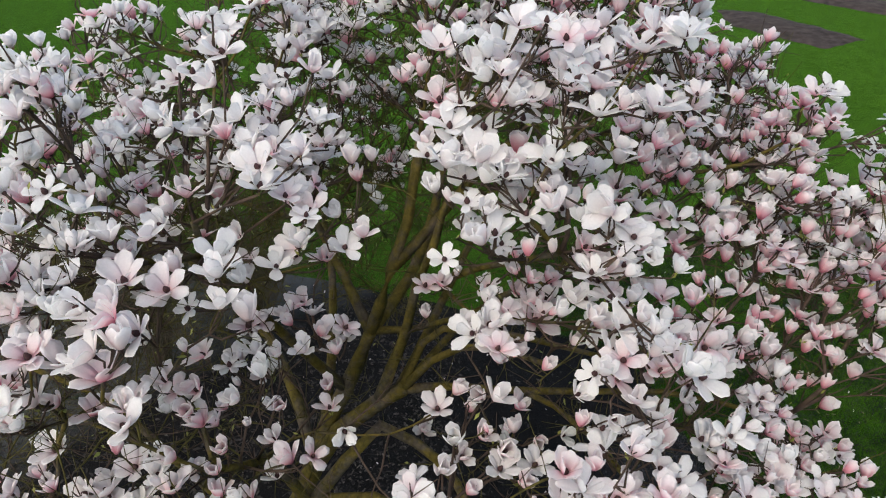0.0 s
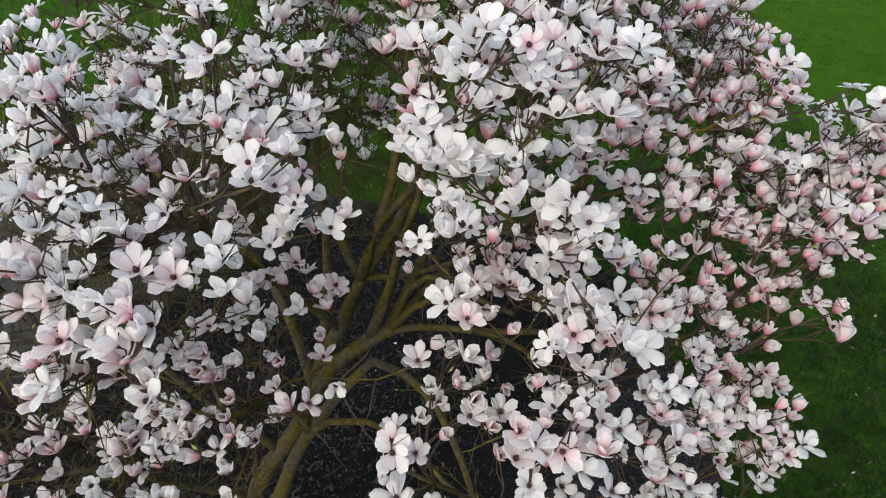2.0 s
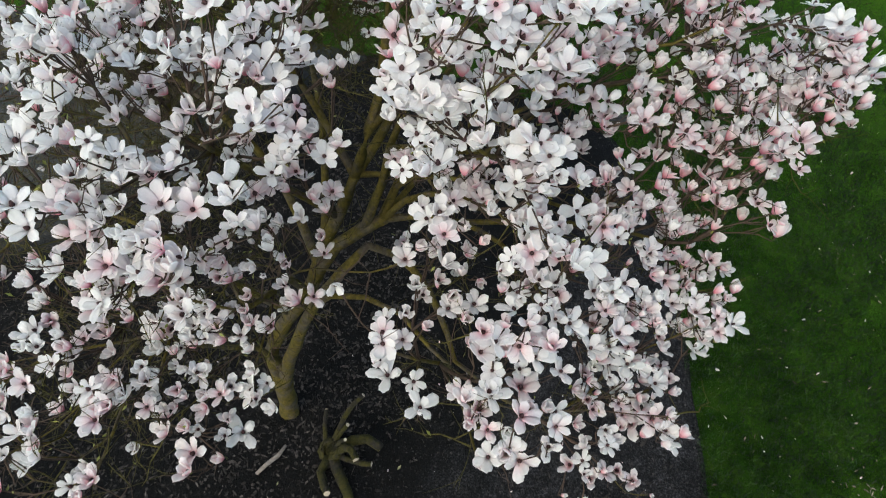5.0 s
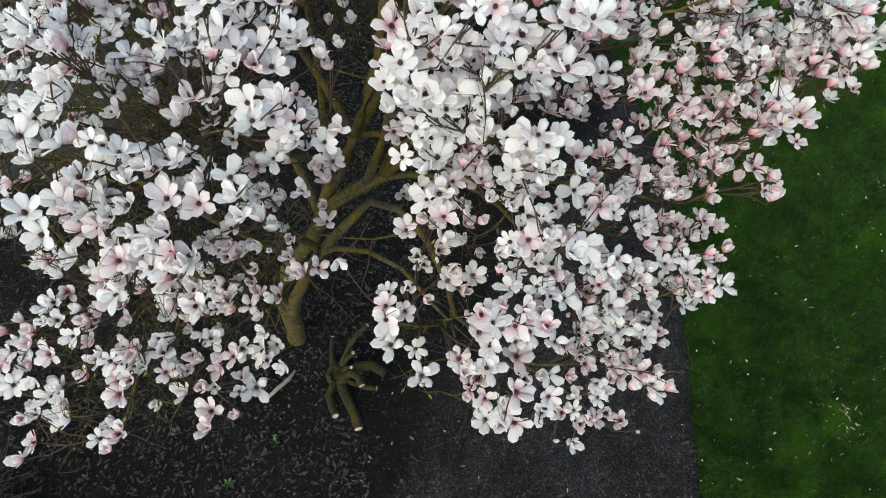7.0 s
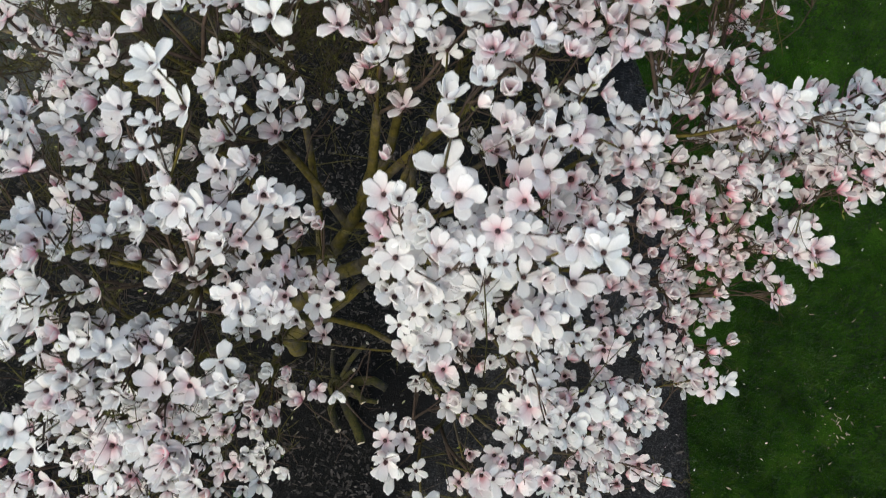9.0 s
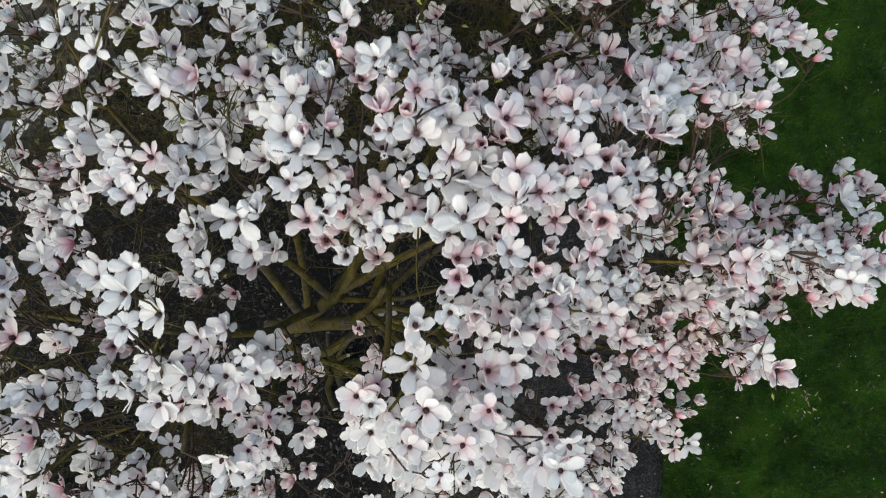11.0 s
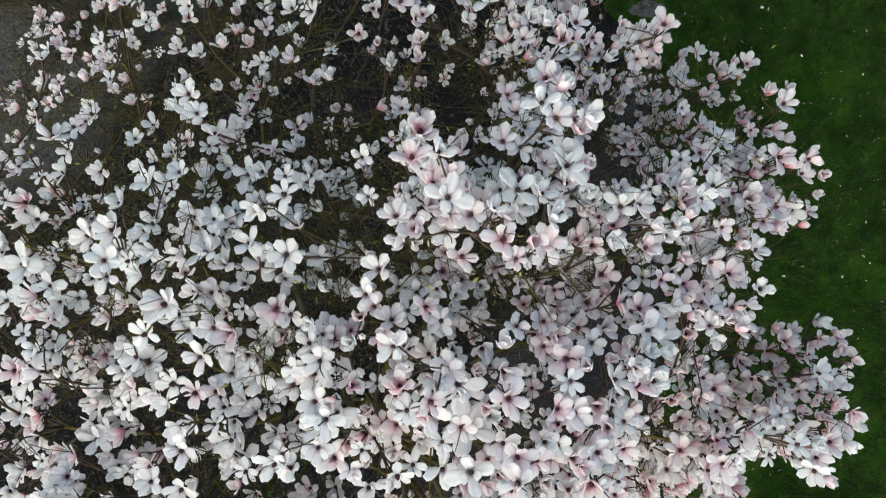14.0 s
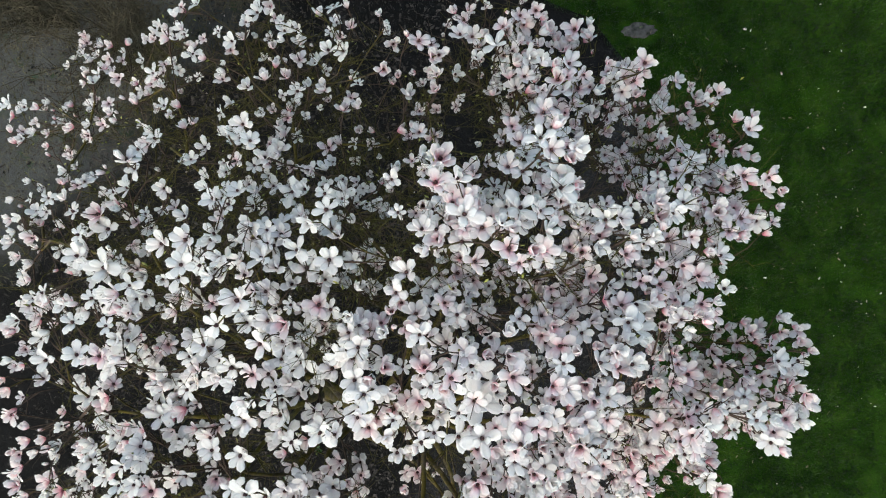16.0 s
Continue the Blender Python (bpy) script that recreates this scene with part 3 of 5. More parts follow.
bough((-1.03, 2.61, 4.32), (-0.95, 2.52, 4.03), (-0.92, 2.24, 4.12), (-0.91, 2.42, 4.36), (-0.86, 2.26, 4.25), (-0.83, 2.63, 4.47), (-0.80, 2.31, 4.35), (-0.80, 2.42, 4.57), (-0.74, 2.95, 4.69), (-0.73, 2.77, 4.23), (-0.72, 2.54, 4.74), (-0.70, 2.63, 4.04), (-0.68, 2.55, 4.17), (-0.67, 2.91, 4.51), (-0.67, 2.47, 4.58), (-0.66, 2.38, 4.26), (-0.66, 2.80, 4.35), (-0.62, 2.33, 4.21))
bough((-0.62, 2.64, 4.28), (-0.62, 2.56, 3.94), (-0.62, 2.87, 4.14), (-0.56, 2.75, 4.03), (-0.48, 2.31, 4.25), (-0.48, 2.96, 4.16), (-0.47, 3.00, 3.94), (-0.46, 2.71, 4.26), (-0.44, 2.32, 4.06), (-0.33, 2.24, 4.09), (-0.30, 2.80, 4.71), (-0.20, 2.90, 4.60), (-0.16, 3.00, 4.75), (-0.10, 2.97, 4.55), (-0.09, 2.70, 4.27), (-0.07, 2.84, 4.39), (-0.07, 2.80, 4.74), (-0.04, 2.81, 4.35), (0.03, 2.69, 4.17))
bough((-3.46, 4.65, 2.29), (-3.36, 4.59, 2.30), (-3.30, 4.65, 2.23), (-3.11, 4.50, 2.03), (-3.04, 3.49, 2.80), (-2.94, 3.90, 3.09), (-2.92, 4.04, 3.06), (-2.90, 3.72, 3.12), (-2.85, 3.58, 2.95), (-2.83, 4.16, 3.00), (-2.82, 4.65, 2.46), (-2.82, 4.04, 3.02), (-2.80, 3.90, 3.17), (-2.79, 3.86, 2.94), (-2.77, 4.36, 2.86), (-2.72, 3.76, 3.15), (-2.70, 4.26, 2.77), (-2.70, 4.67, 2.45))
bough((-3.51, 4.90, 2.22), (-3.41, 5.39, 1.52), (-3.36, 4.86, 2.25), (-3.27, 5.62, 1.52), (-3.22, 5.46, 1.64), (-3.22, 5.60, 1.55), (-3.20, 4.72, 2.35), (-3.17, 4.83, 2.36), (-3.14, 4.76, 2.05), (-3.12, 4.76, 2.22), (-3.10, 4.88, 2.32), (-2.99, 4.87, 2.18), (-2.84, 5.45, 1.96), (-2.83, 5.26, 2.18), (-2.78, 5.03, 2.36), (-2.70, 4.90, 2.32), (-2.68, 5.01, 2.42), (-2.65, 5.08, 2.40))
bough((-2.64, 4.56, 2.57), (-2.57, 3.61, 2.74), (-2.52, 4.83, 2.48), (-2.47, 4.12, 3.20), (-2.38, 4.86, 2.51), (-2.30, 4.63, 2.80), (-2.27, 4.97, 2.52), (-2.26, 4.85, 2.58), (-2.16, 4.76, 2.76), (-2.11, 3.24, 3.22), (-1.93, 4.88, 2.79), (-1.92, 4.90, 2.96), (-1.86, 4.90, 3.14), (-1.61, 4.54, 3.06), (-1.59, 5.04, 3.10), (-1.47, 4.98, 3.17), (-1.31, 5.04, 3.14), (-1.04, 4.64, 3.03))
bough((-2.62, 5.25, 2.27), (-2.60, 5.44, 2.03), (-2.49, 5.06, 2.39), (-2.48, 5.21, 2.28), (-2.00, 5.29, 2.79), (-1.95, 5.12, 2.55), (-1.94, 5.37, 2.40), (-1.82, 5.34, 2.76), (-1.77, 5.15, 3.09), (-1.75, 5.21, 3.16), (-1.70, 5.40, 2.94), (-1.67, 5.12, 3.21), (-1.60, 5.42, 2.99), (-1.48, 5.26, 2.88), (-1.30, 5.21, 2.87), (-1.23, 5.25, 2.80), (-1.13, 5.32, 3.07), (-1.11, 5.45, 2.82))
bough((-2.25, 3.20, 4.06), (-2.16, 3.35, 4.06), (-2.14, 3.28, 4.19), (-2.03, 3.21, 4.09), (-2.02, 3.38, 4.12), (-2.01, 3.06, 4.15), (-2.01, 3.43, 4.18), (-1.77, 3.29, 4.31), (-1.75, 3.39, 4.30), (-1.72, 3.55, 4.03), (-1.65, 3.01, 3.78), (-1.64, 3.42, 4.35), (-1.62, 3.10, 4.21), (-1.62, 3.15, 4.53), (-1.61, 3.58, 4.26), (-1.57, 3.12, 4.41), (-1.55, 3.17, 4.00), (-1.54, 3.52, 3.96))
bough((-1.53, 3.07, 4.38), (-1.51, 3.40, 4.02), (-1.51, 3.05, 4.09), (-1.49, 3.36, 4.36), (-1.48, 3.03, 3.99), (-1.48, 3.21, 4.42), (-1.48, 3.25, 4.32), (-1.46, 3.44, 4.43), (-1.43, 3.34, 4.39), (-1.39, 3.12, 4.01), (-1.24, 3.33, 4.26), (-1.20, 3.45, 4.18), (-1.13, 3.39, 4.32), (-1.12, 3.53, 4.49), (-1.12, 3.01, 4.01), (-1.07, 3.04, 4.37), (-1.04, 3.13, 4.29), (-1.03, 3.59, 4.69))
bough((-2.53, 4.02, 3.28), (-2.26, 3.99, 3.55), (-1.88, 3.78, 3.88), (-1.85, 3.61, 3.73), (-1.85, 3.88, 3.89), (-1.84, 3.95, 3.68), (-1.83, 3.84, 3.83), (-1.79, 3.64, 4.21), (-1.78, 4.05, 3.68), (-1.76, 3.68, 4.16), (-1.71, 3.75, 4.34), (-1.67, 3.83, 3.79), (-1.65, 4.09, 4.18), (-1.63, 3.80, 3.67), (-1.42, 4.02, 3.97), (-1.23, 3.70, 4.43), (-1.19, 3.84, 4.24), (-1.04, 3.71, 4.59))
bough((-2.19, 4.11, 3.44), (-1.66, 5.26, 3.23), (-1.64, 4.27, 3.82), (-1.63, 4.15, 3.88), (-1.63, 4.55, 3.40), (-1.60, 4.39, 3.72), (-1.57, 4.15, 3.70), (-1.54, 4.16, 4.16), (-1.51, 4.32, 3.87), (-1.50, 4.45, 3.47), (-1.33, 4.20, 3.80), (-1.31, 4.86, 3.27), (-1.31, 4.58, 3.32), (-1.30, 4.30, 3.65), (-1.27, 4.65, 3.27), (-1.25, 5.07, 3.27), (-1.17, 5.21, 3.22), (-1.07, 4.33, 3.90), (-1.06, 4.18, 3.80))
bough((-1.01, 3.75, 4.29), (-0.89, 3.06, 4.38), (-0.83, 3.61, 4.42), (-0.76, 3.73, 4.42), (-0.75, 3.77, 4.28), (-0.72, 3.22, 4.29), (-0.71, 3.44, 4.33), (-0.64, 3.74, 4.36), (-0.63, 3.03, 4.36), (-0.58, 3.38, 4.41), (-0.58, 3.10, 4.30), (-0.57, 3.18, 4.37), (-0.55, 3.15, 4.33), (-0.54, 3.81, 3.53), (-0.54, 3.46, 3.90), (-0.51, 3.57, 4.38), (-0.48, 3.29, 4.32), (-0.47, 3.86, 3.44))
bough((-0.45, 3.24, 4.26), (-0.44, 3.38, 4.41), (-0.43, 3.24, 4.19), (-0.43, 3.76, 4.09), (-0.38, 3.05, 4.37), (-0.36, 3.03, 3.58), (-0.35, 3.46, 4.00), (-0.33, 3.54, 3.93), (-0.30, 3.60, 3.49), (-0.29, 3.80, 4.18), (-0.29, 3.64, 3.53), (-0.29, 3.59, 4.22), (-0.29, 3.25, 4.03), (-0.26, 3.54, 4.11), (-0.25, 3.62, 3.48), (-0.23, 3.71, 3.92), (-0.02, 3.59, 4.36), (-0.02, 3.07, 4.42))
bough((-1.00, 3.19, 4.48), (-1.00, 3.70, 4.46), (-0.94, 3.53, 4.42), (-0.88, 3.53, 4.71), (-0.86, 3.62, 4.65), (-0.83, 3.32, 4.78), (-0.80, 3.04, 4.66), (-0.77, 3.80, 4.45), (-0.77, 3.30, 4.51), (-0.75, 3.04, 4.49), (-0.73, 3.46, 4.52), (-0.72, 3.40, 4.49), (-0.70, 3.62, 4.49), (-0.67, 3.45, 4.95), (-0.66, 3.22, 4.69), (-0.61, 3.20, 4.44), (-0.56, 3.31, 4.60), (-0.54, 3.66, 4.45))
bough((-0.38, 3.78, 4.84), (-0.38, 3.85, 4.47), (-0.35, 3.61, 4.57), (-0.31, 3.72, 4.54), (-0.24, 3.35, 4.62), (-0.23, 3.24, 4.51), (-0.22, 3.11, 4.51), (-0.21, 3.06, 4.72), (-0.20, 3.20, 4.66), (-0.19, 3.31, 4.48), (-0.17, 3.27, 4.51), (-0.16, 3.09, 4.57), (-0.14, 3.07, 4.73), (-0.10, 3.11, 4.48), (-0.07, 3.27, 4.69), (-0.03, 3.31, 4.76), (-0.02, 3.46, 4.68), (0.02, 3.28, 4.60))
bough((-0.95, 4.69, 2.79), (-0.92, 4.57, 3.09), (-0.86, 4.39, 3.44), (-0.85, 4.43, 3.13), (-0.82, 4.76, 3.50), (-0.71, 4.74, 3.36), (-0.67, 4.73, 2.91), (-0.56, 4.30, 3.48), (-0.49, 4.33, 3.44), (-0.47, 4.40, 3.02), (-0.43, 4.49, 2.98), (-0.43, 3.96, 3.23), (-0.34, 4.37, 3.08), (-0.11, 4.40, 3.49), (-0.10, 4.75, 3.50), (-0.04, 4.63, 3.50), (-0.02, 4.42, 3.49), (0.01, 4.58, 3.22))
bough((-1.00, 5.06, 3.15), (-0.94, 4.92, 3.26), (-0.93, 5.25, 2.99), (-0.93, 5.24, 3.15), (-0.83, 5.18, 3.15), (-0.83, 5.09, 3.09), (-0.79, 4.93, 3.29), (-0.78, 5.05, 2.78), (-0.67, 5.25, 3.25), (-0.67, 4.92, 3.01), (-0.62, 5.33, 2.80), (-0.56, 5.30, 3.21), (-0.55, 5.14, 3.06), (-0.50, 4.88, 2.93), (-0.47, 5.21, 3.07), (-0.46, 5.28, 3.28), (-0.25, 5.22, 3.28), (-0.22, 5.18, 3.17))
bough((-1.02, 3.99, 4.36), (-1.02, 4.09, 4.07), (-0.94, 3.90, 4.25), (-0.94, 3.92, 4.47), (-0.88, 4.10, 3.72), (-0.87, 3.99, 4.00), (-0.86, 3.90, 4.09), (-0.63, 3.97, 4.17), (-0.58, 4.11, 3.93), (-0.56, 3.98, 4.17), (-0.50, 4.04, 3.85), (-0.43, 3.95, 4.27), (-0.37, 3.97, 4.04), (-0.35, 4.06, 3.69), (-0.26, 3.91, 3.94), (-0.21, 4.07, 3.52), (-0.19, 3.88, 3.77), (-0.12, 4.12, 3.65))
bough((-0.97, 4.62, 3.82), (-0.95, 4.50, 3.62), (-0.93, 4.72, 3.61), (-0.92, 4.27, 4.11), (-0.83, 4.21, 4.19), (-0.82, 4.98, 3.56), (-0.82, 4.24, 4.26), (-0.81, 4.26, 3.72), (-0.77, 4.16, 4.19), (-0.57, 4.66, 3.57), (-0.54, 4.14, 3.66), (-0.45, 4.78, 4.01), (-0.45, 4.53, 3.56), (-0.39, 4.82, 3.86), (-0.34, 4.52, 3.70), (-0.19, 4.75, 3.69), (-0.17, 4.72, 3.79), (-0.03, 4.95, 3.69), (0.03, 4.38, 3.57))
bough((0.24, 1.20, 3.13), (0.28, 1.06, 3.17), (0.29, 1.25, 3.14), (0.32, 1.13, 3.04), (0.33, 0.97, 2.90), (0.36, 0.93, 3.05), (0.45, 0.95, 3.10), (0.50, 0.92, 3.05), (0.62, 0.95, 3.16), (0.69, 1.16, 3.02), (0.78, 0.95, 2.37), (0.90, 1.09, 2.48), (0.91, 1.17, 2.46), (0.94, 0.98, 2.04), (0.95, 1.05, 2.30), (0.95, 1.32, 2.62), (1.01, 1.22, 2.60), (1.02, 1.06, 2.38))
bough((0.06, 1.11, 3.18), (0.07, 1.04, 3.29), (0.32, 1.08, 3.24), (0.35, 0.99, 3.24), (0.36, 1.08, 3.44), (0.37, 1.10, 3.36), (0.38, 1.24, 3.55), (0.38, 1.19, 3.40), (0.43, 0.99, 3.24), (0.43, 1.22, 3.47), (0.48, 0.96, 3.46), (0.50, 1.23, 3.32), (0.51, 1.19, 3.21), (0.53, 1.07, 3.27), (0.56, 1.26, 3.38), (0.61, 1.10, 3.19), (0.64, 0.99, 3.28), (0.69, 1.26, 3.25))
bough((0.08, 1.44, 3.30), (0.19, 1.56, 3.27), (0.26, 1.52, 3.25), (0.29, 1.34, 3.33), (0.31, 1.60, 3.24), (0.63, 1.37, 3.32), (0.67, 1.51, 3.48), (0.70, 1.52, 3.42), (0.73, 1.49, 3.28), (0.83, 1.37, 3.25), (0.90, 1.41, 2.79), (0.91, 1.55, 3.29), (0.91, 1.34, 2.71), (0.92, 1.54, 3.45), (0.94, 1.41, 3.18), (0.95, 1.41, 3.31), (0.98, 1.52, 3.26), (0.99, 1.60, 3.43))
bough((0.07, 1.68, 3.20), (0.10, 1.85, 3.29), (0.12, 2.08, 3.03), (0.14, 1.74, 3.23), (0.15, 1.87, 3.31), (0.21, 1.63, 3.28), (0.25, 1.89, 3.05), (0.26, 1.78, 3.22), (0.28, 1.89, 3.24), (0.31, 2.28, 2.70), (0.34, 1.76, 3.20), (0.54, 2.46, 3.52), (0.56, 1.68, 3.26), (0.78, 2.44, 3.55), (0.85, 1.66, 2.88), (0.87, 1.81, 3.34), (0.91, 1.67, 3.33), (1.00, 1.90, 3.30))
bough((1.08, 1.60, 2.59), (1.08, 1.37, 2.68), (1.11, 1.44, 2.73), (1.15, 1.15, 2.10), (1.17, 1.65, 2.68), (1.19, 1.51, 2.74), (1.21, 1.41, 2.56), (1.22, 1.33, 2.53), (1.27, 1.14, 1.95), (1.29, 1.23, 2.77), (1.31, 1.21, 2.60), (1.31, 1.25, 2.69), (1.31, 1.67, 2.79), (1.32, 1.49, 2.56), (1.42, 1.11, 1.78), (1.43, 1.55, 2.48), (1.53, 1.72, 2.83), (1.61, 1.73, 2.88))
bough((1.36, 2.03, 2.98), (1.37, 1.94, 2.90), (1.49, 1.76, 2.65), (1.50, 1.94, 2.85), (1.51, 2.41, 3.09), (1.51, 2.31, 2.88), (1.51, 2.07, 2.86), (1.51, 1.77, 2.86), (1.54, 2.14, 2.73), (1.60, 2.13, 3.11), (1.60, 1.75, 2.60), (1.61, 1.86, 2.92), (1.64, 2.07, 2.91), (1.71, 1.87, 2.82), (1.71, 1.83, 2.67), (1.72, 2.28, 3.11), (1.74, 2.09, 2.80), (1.78, 2.68, 2.45))
bough((1.03, 1.97, 3.50), (1.07, 2.21, 3.35), (1.08, 1.95, 3.37), (1.09, 1.54, 3.24), (1.09, 1.65, 3.27), (1.11, 1.92, 3.29), (1.15, 1.84, 3.25), (1.16, 2.08, 3.38), (1.16, 1.83, 3.35), (1.18, 1.60, 3.11), (1.25, 2.22, 3.35), (1.28, 2.10, 3.32), (1.37, 2.12, 3.20), (1.39, 2.26, 3.13), (1.60, 2.20, 3.24), (1.80, 2.19, 3.26), (1.85, 2.08, 3.21), (1.85, 2.11, 3.28))
bough((1.09, 2.43, 3.22), (1.25, 2.32, 3.44), (1.36, 2.37, 3.37), (1.50, 2.29, 3.36), (1.55, 2.47, 3.49), (1.55, 2.35, 3.45), (1.59, 2.64, 3.49), (1.60, 2.39, 3.52), (1.61, 2.33, 3.28), (1.65, 2.34, 3.38), (1.76, 2.29, 3.42), (1.79, 2.37, 3.50), (1.79, 2.59, 3.50), (1.83, 2.28, 3.36), (1.90, 2.71, 3.22), (1.95, 2.52, 3.47), (1.98, 2.69, 3.56), (2.01, 2.49, 3.30), (2.10, 2.65, 3.51))
bough((0.15, 1.93, 3.70), (0.15, 1.80, 3.69), (0.21, 1.86, 3.70), (0.25, 1.97, 3.61), (0.26, 1.71, 3.71), (0.33, 1.26, 3.60), (0.36, 1.84, 3.72), (0.43, 1.83, 3.78), (0.46, 1.67, 3.82), (0.46, 1.48, 3.77), (0.51, 1.26, 3.67), (0.52, 1.53, 3.70), (0.54, 1.79, 3.81), (0.57, 1.47, 3.66), (0.58, 1.58, 3.88), (0.58, 1.39, 3.59), (0.61, 1.66, 3.74), (0.61, 1.93, 3.86))
bough((0.06, 1.86, 4.00), (0.07, 1.85, 4.13), (0.11, 1.93, 4.24), (0.12, 1.88, 4.19), (0.13, 1.81, 4.12), (0.16, 1.75, 4.07), (0.16, 1.94, 4.22), (0.26, 1.86, 4.08), (0.29, 1.94, 4.64), (0.33, 1.86, 4.26), (0.35, 1.94, 4.24), (0.47, 1.78, 3.91), (0.51, 1.82, 4.11), (0.54, 1.77, 3.98), (0.58, 1.47, 3.92), (0.59, 1.98, 4.56), (0.60, 1.84, 4.01), (0.63, 1.77, 3.98))
bough((0.05, 2.30, 3.57), (0.05, 1.98, 4.25), (0.06, 2.08, 4.37), (0.22, 2.01, 4.11), (0.25, 2.13, 4.18), (0.27, 2.04, 3.75), (0.28, 2.03, 4.39), (0.32, 2.03, 3.72), (0.32, 2.15, 3.78), (0.34, 2.19, 4.16), (0.39, 2.07, 3.60), (0.39, 2.46, 4.23), (0.39, 2.01, 4.43), (0.43, 2.04, 4.01), (0.44, 2.15, 4.13), (0.47, 2.04, 4.43), (0.50, 2.22, 4.05), (0.57, 2.58, 4.36))
bough((0.05, 2.15, 4.54), (0.06, 2.71, 4.59), (0.10, 2.11, 4.47), (0.18, 2.00, 4.48), (0.19, 2.27, 4.49), (0.22, 2.43, 4.71), (0.24, 2.14, 4.59), (0.33, 2.47, 4.74), (0.39, 2.18, 4.45), (0.41, 2.43, 4.51), (0.42, 2.67, 4.55), (0.46, 2.14, 4.56), (0.47, 2.06, 4.49), (0.53, 2.66, 4.67), (0.55, 2.28, 4.44), (0.55, 2.39, 4.53), (0.62, 1.98, 4.61), (0.67, 2.69, 4.52))
bough((0.68, 2.40, 3.91), (0.68, 2.37, 4.17), (0.71, 1.57, 3.70), (0.75, 2.36, 4.16), (0.76, 2.33, 3.85), (0.76, 1.85, 3.64), (0.78, 2.40, 3.91), (0.79, 2.02, 3.65), (0.88, 1.79, 3.61), (0.94, 2.07, 3.58), (0.96, 2.43, 3.75), (1.05, 2.33, 3.72), (1.05, 2.16, 3.58), (1.13, 2.33, 3.72), (1.29, 2.41, 3.77), (1.32, 2.26, 3.71), (1.32, 2.32, 3.62), (1.35, 2.38, 3.60))
bough((0.69, 2.48, 4.36), (0.69, 2.54, 4.62), (0.72, 2.43, 3.69), (0.84, 2.46, 4.06), (0.87, 2.46, 4.23), (0.93, 2.58, 3.97), (0.95, 2.56, 4.27), (0.97, 2.56, 4.07), (1.00, 2.59, 3.94), (1.09, 2.68, 4.01), (1.10, 2.63, 3.91), (1.10, 2.47, 3.79), (1.11, 2.71, 3.74), (1.21, 2.46, 3.66), (1.21, 2.59, 3.82), (1.23, 2.52, 3.70), (1.37, 2.65, 3.91), (1.37, 2.53, 3.64))
bough((1.40, 2.56, 3.86), (1.41, 2.70, 3.82), (1.43, 2.67, 4.00), (1.44, 2.61, 4.18), (1.44, 2.50, 3.94), (1.48, 2.48, 3.86), (1.48, 2.62, 4.01), (1.50, 2.65, 4.21), (1.50, 2.73, 4.13), (1.53, 2.53, 3.80), (1.57, 2.44, 3.86), (1.57, 2.69, 4.20), (1.63, 2.73, 3.82), (1.64, 2.28, 3.59), (1.65, 2.52, 3.72), (1.66, 2.42, 3.58), (1.66, 2.75, 4.08), (1.69, 2.26, 3.72))
bough((1.72, 2.26, 3.76), (1.79, 2.31, 3.59), (1.81, 2.19, 3.73), (1.84, 2.67, 3.69), (1.88, 2.69, 4.09), (1.91, 2.69, 3.73), (1.92, 2.69, 3.96), (1.97, 2.57, 4.08), (1.99, 2.62, 3.93), (2.02, 2.65, 3.68), (2.04, 2.51, 4.02), (2.08, 2.60, 3.64), (2.11, 2.66, 3.93), (2.16, 2.56, 3.62), (2.18, 2.55, 3.73), (2.19, 2.66, 3.72), (2.19, 2.54, 3.58), (2.25, 2.62, 3.80), (2.27, 2.64, 3.72))
bough((0.17, 3.52, 4.31), (0.42, 3.29, 4.05), (0.43, 3.46, 4.23), (0.49, 3.54, 4.27), (0.55, 3.36, 3.42), (0.60, 3.47, 4.28), (0.66, 3.25, 4.32), (0.70, 2.95, 3.71), (0.73, 3.45, 3.75), (0.76, 3.27, 4.27), (0.79, 3.35, 3.65), (0.81, 3.52, 4.23), (0.84, 3.32, 4.20), (0.87, 3.44, 4.06), (0.93, 3.62, 4.08), (0.97, 3.50, 4.24), (0.99, 2.90, 4.32), (1.00, 3.38, 3.88))
bough((0.06, 2.90, 4.45), (0.06, 3.34, 4.53), (0.16, 2.81, 4.40), (0.16, 3.44, 4.41), (0.21, 2.80, 4.39), (0.23, 3.11, 4.53), (0.26, 3.53, 4.32), (0.30, 3.21, 4.45), (0.31, 3.43, 4.38), (0.32, 3.36, 4.40), (0.43, 2.98, 4.51), (0.61, 2.96, 4.40), (0.63, 3.59, 4.43), (0.77, 3.61, 4.42), (0.77, 3.23, 4.43), (0.85, 2.82, 4.52), (0.94, 3.16, 4.47), (0.95, 3.65, 4.45))
bough((0.09, 3.07, 4.70), (0.09, 2.75, 4.63), (0.23, 3.03, 4.81), (0.27, 2.91, 4.73), (0.32, 2.82, 4.63), (0.34, 2.97, 4.75), (0.38, 2.78, 4.69), (0.50, 2.88, 4.67), (0.54, 2.81, 4.90), (0.62, 2.84, 4.76), (0.67, 2.86, 4.55), (0.70, 3.01, 4.68), (0.77, 2.99, 4.64), (0.78, 2.79, 4.56), (0.82, 2.75, 4.74), (0.86, 2.84, 4.66), (0.88, 3.00, 4.55), (0.91, 2.93, 4.62))
